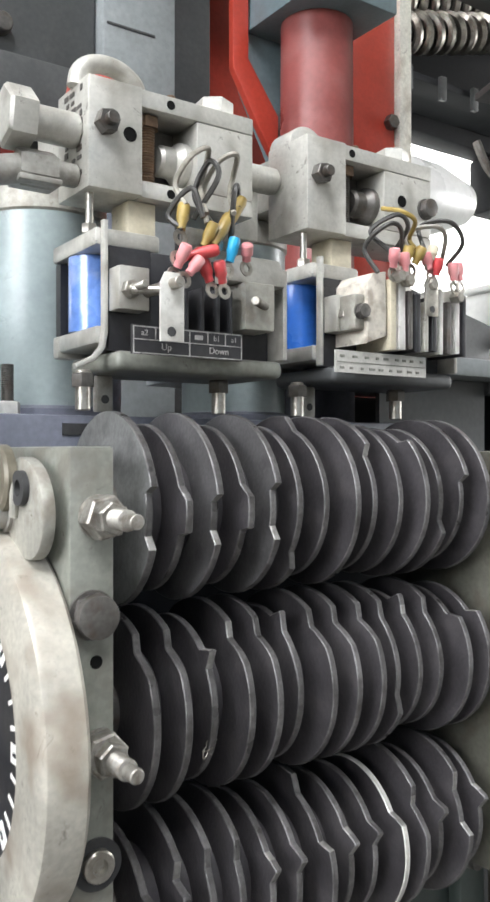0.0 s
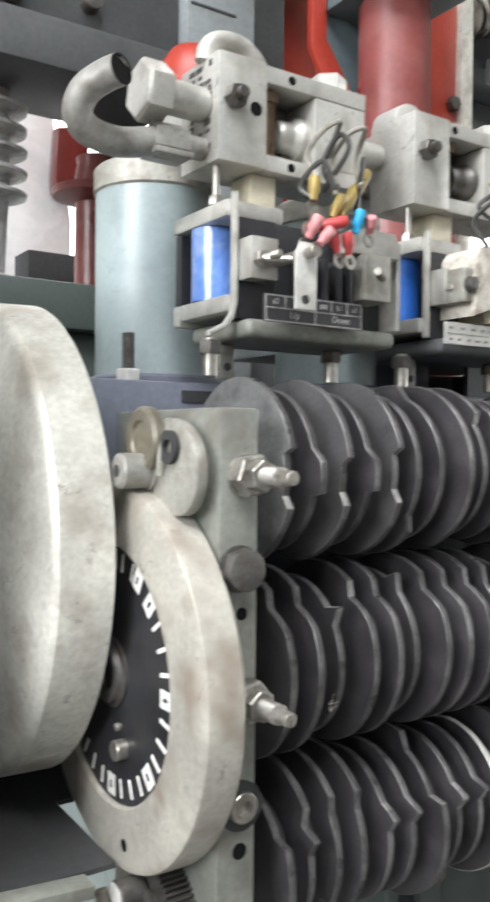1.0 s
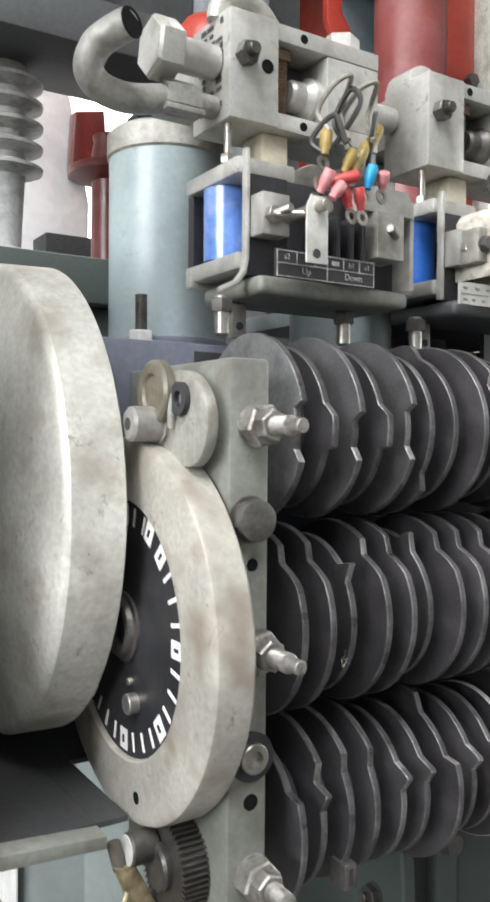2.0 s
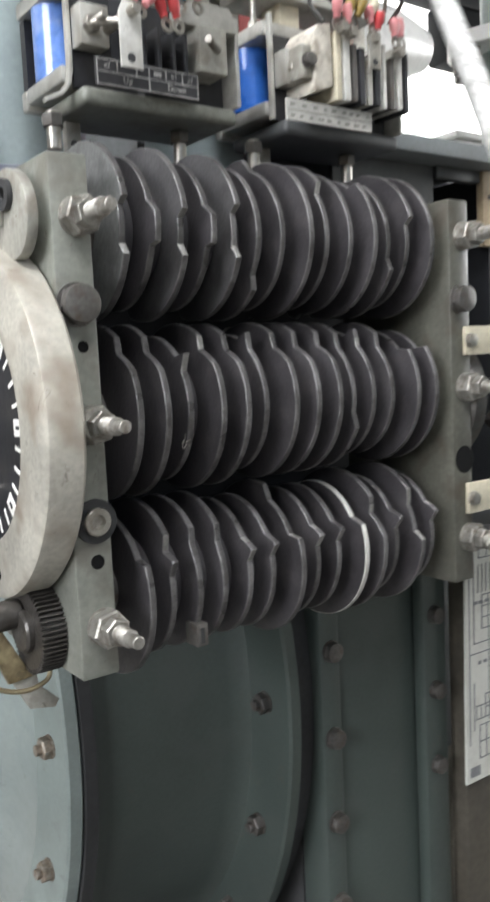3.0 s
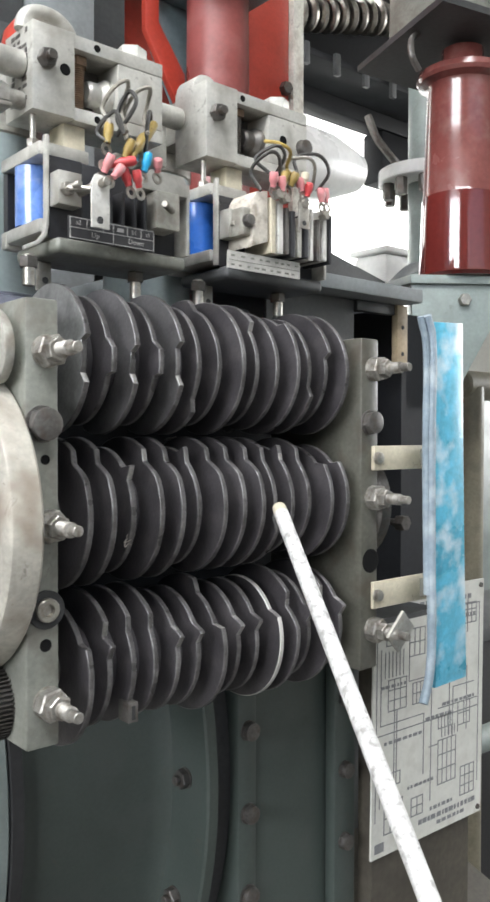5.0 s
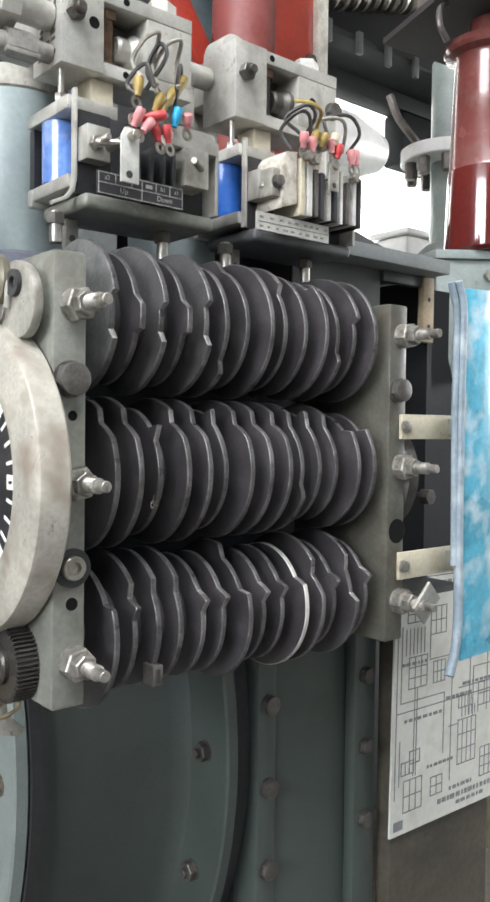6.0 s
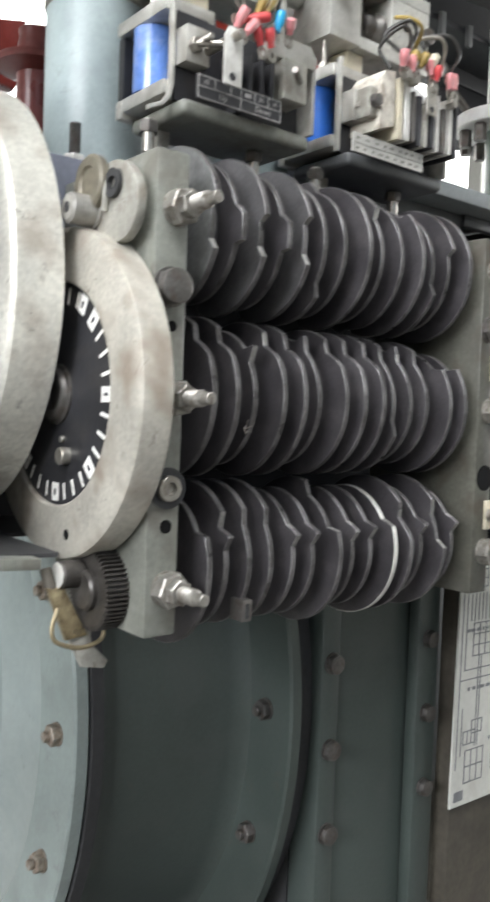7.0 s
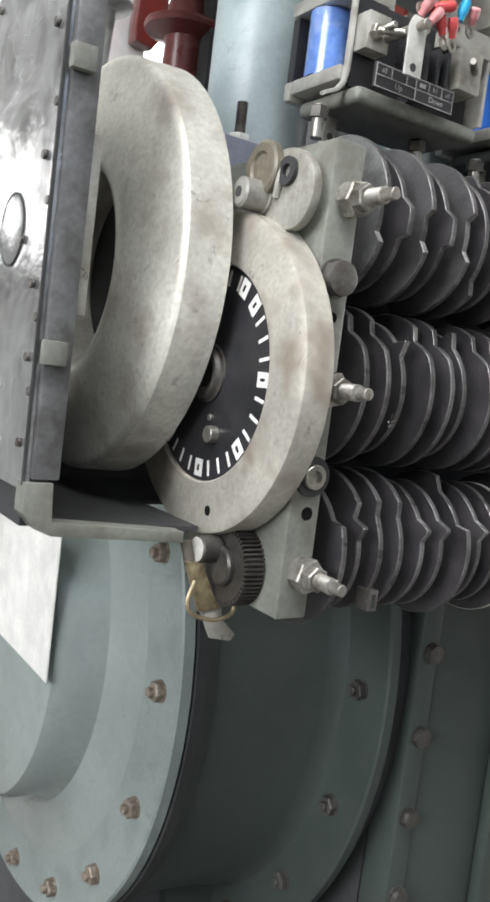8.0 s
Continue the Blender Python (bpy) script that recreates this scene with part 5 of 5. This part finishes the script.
part("gusset", prism(B(), [(1.112, 0.805, 1.6595), (1.25, 0.705, 1.6595), (1.242, 0.711, 1.60), (1.172, 0.762, 1.44), (1.142, 0.783, 1.44), (1.115, 0.803, 1.56)], (0.007, 0.0095, 0), 0.001), M_CYL, ib)
bm = B()
hexnut(bm, (1.192, 0.748, 1.632), (1.185, 0.738, 1.632), 0.02)
part("bolt", bm, M_STEEL, ib)
part("leg", box(B(), 1.168, 1.20, 0.79, 0.815, 0.0, 1.6595, 0.002), M_BAR, ib, "stained leg")
top = thing("busbar_support", (1.24, 0.80, 2.10), "grey painted busbar support with a dark clamp plate", "busbar support")
part("hanging_loop", tube(B(), [(1.12, 0.80, 2.109), (1.09, 0.79, 2.085), (1.085, 0.785, 2.055), (1.105, 0.785, 2.035)], 0.006, 8), M_DARKSTEEL, top, "bent dark cable loop")
part("clamp_plate", prism(B(), [(1.06, 0.70, 2.110), (1.50, 0.60, 2.110), (1.60, 0.92, 2.110), (1.16, 0.98, 2.110)], (0, 0, 0.012)), M_NEARBLACK, top)
part("post", box(B(), 1.16, 1.50, 0.72, 0.90, 2.123, 2.6, 0.004), M_BAR, top)
part("roller", rod(B(), (1.25, 0.69, 2.20), (1.25, 0.719, 2.20), 0.045, 32), M_BLOCK, top)
part("stem", rod(B(), (IX, IY, 2.1013), (IX, IY, 2.1098), 0.02, 20), M_DARKSTEEL, top)

# ---- tall machinery behind ----
redf = thing("red_gantry", (0.9, 1.13, 1.26), "red-oxide painted steel gantry with a diagonal brace", "gantry")
part("beam", box(B(), 0.662, 0.765, 1.09, 1.17, 1.26, 2.75, 0.003), M_RED, redf)
part("beam", box(B(), 0.985, 1.105, 1.12, 1.17, 1.26, 2.75, 0.003), M_RED, redf)
part("brace", prism(B(), [(0.634, 0.95, 2.45), (0.659, 0.95, 2.45), (0.659, 0.95, 2.04), (0.71, 0.95, 1.971), (0.71, 0.95, 1.90), (0.685, 0.95, 1.937), (0.634, 0.95, 2.022)], (0, 0.012, 0), 0.001), M_RED, redf)
part("stay", box(B(), 0.636, 0.657, 0.9622, 1.0498, 2.2, 2.4), M_RED, redf)
part("back_web", box(B(), 0.7655, 0.9845, 1.14, 1.16, 1.26, 2.75, 0.002), M_RED, redf)
part("edge_rail", box(B(), 1.108, 1.138, 1.11, 1.17, 1.26, 2.75, 0.002), M_CAST, redf, "pale edge rail")
for z in (2.02, 2.10):
    bm = B()
    hexnut(bm, (1.09, 1.12, z), (1.09, 1.105, z), 0.024)
    part("bolt", bm, M_DARKSTEEL, redf)
M_CAP = mat("slate_blue_paint", (0.13, 0.175, 0.19), 0.4, 0, 0.15, 10, 160, 0.08, (0.07, 0.09, 0.1), 0.4)
bus = thing("bushing", (0.732, 0.892, 1.53), "tall red insulating bushing under a slate-grey cap", "insulator")
part("foot", lathe(B(), [(0, 0), (0.052, 0), (0.052, 0.12), (0, 0.12)], (0.732, 0.892, 1.5305), (0.732, 0.892, 3), 40), M_BASE, bus, "slate foot")
part("body", lathe(B(), [(0, 0), (0.0515, 0), (0.0505, 0.2), (0.049, 0.429), (0, 0.429)], (0.732, 0.892, 1.651), (0.732, 0.892, 3), 64), M_PINK, bus)
part("cap", box(B(), 0.662, 0.802, 0.808, 0.962, 2.0805, 2.45, 0.003), M_CAP, bus, "slate-grey square cap")
part("cap_web", prism(B(), [(0.655, 0.963, 2.30), (0.80, 0.963, 2.30), (0.80, 0.963, 1.86), (0.73, 0.963, 1.86), (0.655, 0.963, 2.0)], (0, 0.008, 0), 0.001), M_CAP, bus, "slate-grey web")
col = thing("grey_column", (0.52, 1.05, 1.26), "slate grey painted sheet-metal column", "column")
part("sheet", box(B(), 0.465, 0.572, 1.0, 1.10, 1.26, 2.75, 0.003), M_GREYP, col)
part("seam", box(B(), 0.47, 0.54, 0.9985, 1.0, 2.055, 2.058), M_NEARBLACK, col)
part("neighbour_sheet", box(B(), 0.574, 0.66, 1.05, 1.12, 1.26, 2.75, 0.003), M_DGREY, col)
duct = thing("overhead_duct", (0.0, 1.2, 1.94), "dark grey rectangular overhead duct", "duct")
part("body", box(B(), 0.03, 0.463, 1.02, 1.15, 1.985, 2.75, 0.004), M_DGREY, duct)
part("flange", box(B(), 0.03, 0.463, 1.0, 1.165, 1.925, 1.9845, 0.003), M_DGREY, duct, "dark bottom flange")
part("edge_post", box(B(), 0.20, 0.245, 0.995, 1.019, 1.995, 2.75, 0.002), M_BAR, duct)
bm = B()
rod(bm, (0.335, 1.02, 2.02), (0.335, 1.0, 2.02), 0.012, 12)
part("screw", bm, M_DARKSTEEL, duct)

rib = thing("ribbed_insulator", (0.24, 1.12, 1.68), "dusty pale ribbed insulator between beam and duct", "insulator")
prof = [(0, 0), (0.034, 0), (0.034, 0.008), (0.022, 0.012), (0.027, 0.10)]
for i in range(5):
    z = 0.104 + i * 0.0275
    prof += [(0.027, z), (0.049, z + 0.007), (0.050, z + 0.011), (0.028, z + 0.020)]
prof += [(0.028, 0.245), (0, 0.245)]
part("body", lathe(B(), prof, (0.24, 1.12, 1.68), (0.24, 1.12, 3), 40), M_RIBS, rib)
shelf = thing("support_beam", (0.2, 1.2, 1.56), "dark green painted horizontal support beam", "beam")
part("web", box(B(), 0.0, 0.66, 1.08, 1.25, 1.30, 1.62, 0.002), M_GREEN, shelf)
part("top_flange", box(B(), 0.0, 0.66, 1.05, 1.36, 1.6205, 1.68, 0.003), M_GREEN, shelf)
part("leg", box(B(), 0.5, 0.65, 1.08, 1.25, 0.0, 1.30), M_GREEN, shelf)
ri = thing("red_insulator", (0.462, 1.285, 1.68), "small dusty red insulator with a round flange", "insulator")
part("body", lathe(B(), [(0, 0), (0.034, 0), (0.033, 0.165), (0.034, 0.172), (0.068, 0.182), (0.070, 0.188), (0.068, 0.194), (0.036, 0.202), (0.030, 0.235), (0.032, 0.245), (0, 0.245)], (0.462, 1.285, 1.68), (0.462, 1.285, 3), 48), M_PINK, ri)
dome = thing("red_dome_cap", (0.402, 0.875, 1.53), "domed red-oxide bushing cap on a slate stem", "insulator")
part("stem", rod(B(), (0.402, 0.875, 1.5305), (0.402, 0.875, 1.845), 0.024, 28), M_BASE, dome, "slate stem")
part("dome", lathe(B(), [(0, 0), (0.036, 0), (0.039, 0.004), (0.039, 0.045), (0.035, 0.066), (0.025, 0.080), (0.011, 0.086), (0, 0.087)], (0.402, 0.875, 1.8455), (0.402, 0.875, 3), 40), M_RED, dome, "red painted dome")
dev = thing("far_apparatus", (0.31, 1.9, 1.3), "pale blue-grey apparatus case seen beyond the beam", "apparatus")
part("case", prism(B(), [(0.44, 1.75, 1.3), (0.44, 1.75, 2.2), (0.56, 1.75, 2.2), (0.61, 1.75, 1.95), (0.60, 1.75, 1.3)], (0, 0.3, 0), 0.01), M_TANK, dev)
part("side_case", box(B(), 0.20, 0.435, 1.80, 2.1, 1.3, 2.06, 0.02), M_TANK, dev, "dusty white side case")
part("clamp", prism(B(), [(0.553, 1.705, 2.02), (0.56, 1.705, 2.125), (0.625, 1.705, 2.14), (0.632, 1.705, 2.03), (0.60, 1.705, 1.985), (0.556, 1.705, 1.99)], (0, 0.043, 0), 0.006), M_PORC, dev, "dark red-brown clamp")
part("bar", box(B(), 0.46, 0.80, 1.60, 1.68, 1.785, 1.840, 0.004), M_NEARBLACK, dev, "black cross bar")
part("bar_post", box(B(), 0.70, 0.74, 1.62, 1.66, 0.0, 1.7845), M_NEARBLACK, dev, "black post")

# dark overhead gear and its springs
gear = thing("overhead_gear", (1.9, 2.0, 2.40), "dark overhead gear box with grey coiled conductors", "overhead gear")
part("case", box(B(), 1.16, 4.2, 1.77, 1.86, 2.45, 3.6, 0.01), M_SHADOWBOX, gear)
part("lower_case", box(B(), 2.17, 4.2, 1.77, 1.86, 2.27, 2.449, 0.01), M_SHADOWBOX, gear)
part("tray", box(B(), 1.5, 3.4, 1.30, 1.545, 2.715, 2.735, 0.003), M_DGREY, gear, "dark louvred tray")
for x in (1.3, 2.6, 3.9):
    part("hanger", box(B(), x, x + 0.06, 1.78, 1.84, 3.6, 5.5), M_DGREY, gear)
part("rail", box(B(), 1.16, 2.9, 1.6, 1.769, 2.50, 2.52, 0.004), M_SHADOWBOX, gear)
for i in range(9):
    x = 1.35 + i * 0.13
    part("clip", box(B(), x, x + 0.022, 1.585, 1.5995, 2.46, 2.525, 0.003), M_DGREY, gear)


def coil_spring(x0, z0, x1, z1, y, r, turns):
    bm = B()
    a, m = axes((x0, y, z0), (x1, y, z1))
    n = turns * 10
    pts = [m @ Vector((r * math.cos(2 * math.pi * i / 10), r * math.sin(2 * math.pi * i / 10), a.length * i / n)) for i in range(n + 1)]
    tube(bm, pts, r * 0.28, 6, 2)
    part("coiled_conductor", bm, M_STEEL, gear)


for k, (zz, yy) in enumerate(((2.56, 1.62), (2.66, 1.64), (2.76, 1.66))):
    coil_spring(1.40, zz, 2.35, zz + 0.26, yy, 0.045, 22)
    part("core", rod(B(), (1.38, yy, zz - 0.005), (2.36, yy, zz + 0.265), 0.022, 10), M_NEARBLACK, gear)

# white tank and pipes in the glare
tank = thing("white_tank", (1.65, 1.75, 1.7), "white enamelled round tank end", "tank")
part("shell", lathe(B(), [(0, -0.4), (0.10, -0.4), (0.115, -0.35), (0.115, 0.0), (0.10, 0.15), (0.06, 0.29), (0.035, 0.30), (0.0, 0.30)], (1.60, 1.65, 2.19), (2.4, 1.65, 2.25), 48), M_TANK, tank)
part("saddle", box(B(), 1.30, 1.40, 1.6, 1.7, 0.0, 2.1, 0.004), M_DGREY, tank)
# Flat dark disc paints the shade inside the tank's narrow end.
part("mouth", lathe(B(), [(0.034, 0), (0.034, 0.001), (0, 0.001)], (1.8997, 1.65, 2.2125), (2.4, 1.65, 2.25), 24), M_NEARBLACK, tank, "dark disc for the shade in the open mouth")
part("hose", tube(B(), [(1.90, 1.6, 2.38), (1.92, 1.58, 2.31), (1.98, 1.57, 2.26), (2.06, 1.58, 2.23)], 0.013, 8), M_DARKSTEEL, tank)
fp = thing("flanged_pipe", (1.75, 1.35, 1.6), "pale green upright pipe with a bolted flange", "pipe")
part("pipe", rod(B(), (1.80, 1.30, 0.0), (1.80, 1.30, 2.36), 0.048, 32), M_CYL, fp)
part("flange", lathe(B(), [(0.048, 0), (0.127, 0), (0.13, 0.003), (0.13, 0.035), (0.048, 0.04)], (1.80, 1.30, 2.08), (1.80, 1.30, 3), 48), M_TANK, fp)
for i in range(10):
    a = 2 * math.pi * i / 10
    bm = B()
    hexnut(bm, (1.80 + 0.105 * math.cos(a), 1.30 + 0.105 * math.sin(a), 2.0799), (1.80 + 0.105 * math.cos(a), 1.30 + 0.105 * math.sin(a), 2.035), 0.028)
    part("bolt", bm, M_DARKSTEEL, fp)
far = thing("far_cabinet", (2.4, 1.9, 0), "pale green painted tall steel cabinet", "cabinet")
part("body", box(B(), 1.62, 3.2, 1.65, 2.3, 0.0, 1.62, 0.005), M_CYL, far)
part("door_gap", box(B(), 2.02, 2.026, 1.648, 1.65, 0.05, 1.6), M_NEARBLACK, far)
wb = thing("white_apparatus", (1.95, 1.62, 0.0), "white enamelled apparatus box on a grey post", "apparatus")
part("case", box(B(), 1.97, 2.13, 1.58, 1.72, 1.86, 1.965, 0.015), M_TANK, wb)
part("lid", box(B(), 1.96, 2.14, 1.57, 1.73, 1.966, 1.985, 0.006), M_TANK, wb)
part("post", box(B(), 2.01, 2.07, 1.655, 1.70, 1.621, 1.8595, 0.004), M_GREYP, wb)
dl = thing("sloping_lid_box", (1.35, 1.2, 0.0), "dark grey box with a sloping lid behind the ledge", "cabinet")
part("body", prism(B(), [(1.15, 1.13, 0.0), (1.43, 1.13, 0.0), (1.43, 1.13, 1.745), (1.15, 1.13, 1.81)], (0, 0.18, 0), 0.003), M_DGREY, dl)
part("pipe_arm", tube(B(), [(1.42, 1.12, 1.72), (1.50, 1.12, 1.78), (1.58, 1.13, 1.80), (1.66, 1.15, 1.80)], 0.012, 10), M_GREYP, dl, "grey bent pipe")
lowbox = thing("dark_floor_box", (1.9, 1.25, 0.0), "dark greasy steel box near the floor", "box")
part("body", box(B(), 1.52, 2.5, 1.15, 1.45, 0.0, 0.82, 0.006), M_NEARBLACK, lowbox)
part("lid", box(B(), 1.51, 2.51, 1.14, 1.46, 0.821, 0.86, 0.006), M_DGREY, lowbox, "dark grey lid")
pan = thing("drip_pan", (1.5, 1.0, 0.0), "greasy brown steel drip pan by the floor", "drip pan")
part("top", prism(B(), [(0.91, 0.76, 0.33), (1.51, 0.76, 0.33), (1.51, 1.14, 0.46), (0.91, 1.14, 0.46)], (0, 0, 0.02), 0.002), M_GREASE, pan)
part("body", box(B(), 0.93, 1.50, 0.80, 1.12, 0.0, 0.325), M_GREASE, pan)
M_RAIL = mat("olive_tan_paint", (0.21, 0.19, 0.135), 0.5, 0, 0.2, 9, 160, 0.1, (0.11, 0.1, 0.075), 0.5)
frp = thing("front_rail", (1.545, 1.0, 0.0), "tan painted pipe rail beside the cabinet", "rail")
part("upright", rod(B(), (1.545, 0.98, 0.0), (1.545, 0.98, 1.50), 0.036, 24), M_RAIL, frp)
part("cross_pipe", rod(B(), (1.51, 0.98, 1.50), (2.3, 0.98, 1.50), 0.034, 24), M_RAIL, frp)
part("low_pipe", rod(B(), (1.44, 0.98, 0.66), (2.3, 0.98, 0.66), 0.030, 24), M_CYL, frp, "pale painted low pipe")

# ---- pointing stick ----
M_STICK = mat("chalky_white_paint", (0.56, 0.555, 0.54), 0.6, 0, 0.2, 60, 500, 0.3, (0.2, 0.19, 0.175), 0.75, scuff=0.8)
stick = thing("pointing_stick", (0, 0, 0), "thin round white-painted pointing stick", "stick")
part("shaft", lathe(B(), [(0, 0.0121), (0.0075, 0.0121), (0.0075, 0.02), (0.0074, 0.62), (0, 0.62)], (0, 0, 0), (0, 0, -1), 24), M_STICK, stick)
part("tip", lathe(B(), [(0, 0), (0.005, 0), (0.0068, 0.002), (0.0075, 0.012), (0, 0.012)], (0, 0, 0), (0, 0, -1), 24), M_CREAM, stick, "scuffed rounded tip")


def motions():
    rows = [
        (0.0, (0.619, 0.303, 1.617), (0.558, 0.223, 1.460)),
        (1.8, (0.522, 0.363, 1.570), (0.464, 0.278, 1.415)),
        (2.3, (0.437, 0.385, 1.496), (0.365, 0.285, 1.396)),
        (2.4, (0.420, 0.401, 1.491), (0.352, 0.296, 1.384)),
        (2.5, (0.405, 0.417, 1.481), (0.337, 0.308, 1.367)),
        (2.6, (0.395, 0.428, 1.537), (0.343, 0.301, 1.379)),
        (2.7, (0.377, 0.439, 1.602), (0.349, 0.286, 1.390)),
        (2.8, (0.383, 0.420, 1.598), (0.350, 0.267, 1.381)),
        (2.9, (0.399, 0.389, 1.606), (0.351, 0.249, 1.408)),
        (3.0, (0.429, 0.343, 1.622), (0.351, 0.232, 1.476)),
        (3.1, (0.450, 0.296, 1.619), (0.368, 0.189, 1.476)),
        (3.3, (0.513, 0.205, 1.597), (0.407, 0.094, 1.438)),
        (3.7, (0.662, 0.190, 1.463), (0.510, 0.046, 1.277)),
        (3.9, (0.657, 0.244, 1.394), (0.482, 0.055, 1.207)),
        (4.0, (0.645, 0.303, 1.358), (0.458, 0.073, 1.163)),
        (4.1, (0.614, 0.353, 1.343), (0.433, 0.091, 1.131)),
        (4.2, (0.557, 0.397, 1.322), (0.395, 0.118, 1.088)),
        (4.3, (0.509, 0.433, 1.315), (0.361, 0.143, 1.090)),
        (4.4, (0.487, 0.447, 1.303), (0.336, 0.161, 1.092)),
        (4.5, (0.481, 0.450, 1.309), (0.334, 0.161, 1.093)),
        (4.7, (0.498, 0.439, 1.332), (0.346, 0.153, 1.090)),
        (4.9, (0.476, 0.464, 1.316), (0.334, 0.170, 1.084)),
        (5.1, (0.471, 0.468, 1.311), (0.333, 0.172, 1.080)),
        (5.2, (0.490, 0.450, 1.278), (0.334, 0.170, 1.077)),
        (5.5, (0.525, 0.341, 1.141), (0.357, 0.111, 1.004)),
        (5.9, (0.644, 0.178, 0.926), (0.441, 0.020, 0.868)),
        (8.0, (0.594, 0.279, 0.780), (0.397, 0.106, 0.763)),
    ]
    walk(stick, [(t, look(a, b)) for t, a, b in rows])


motions()
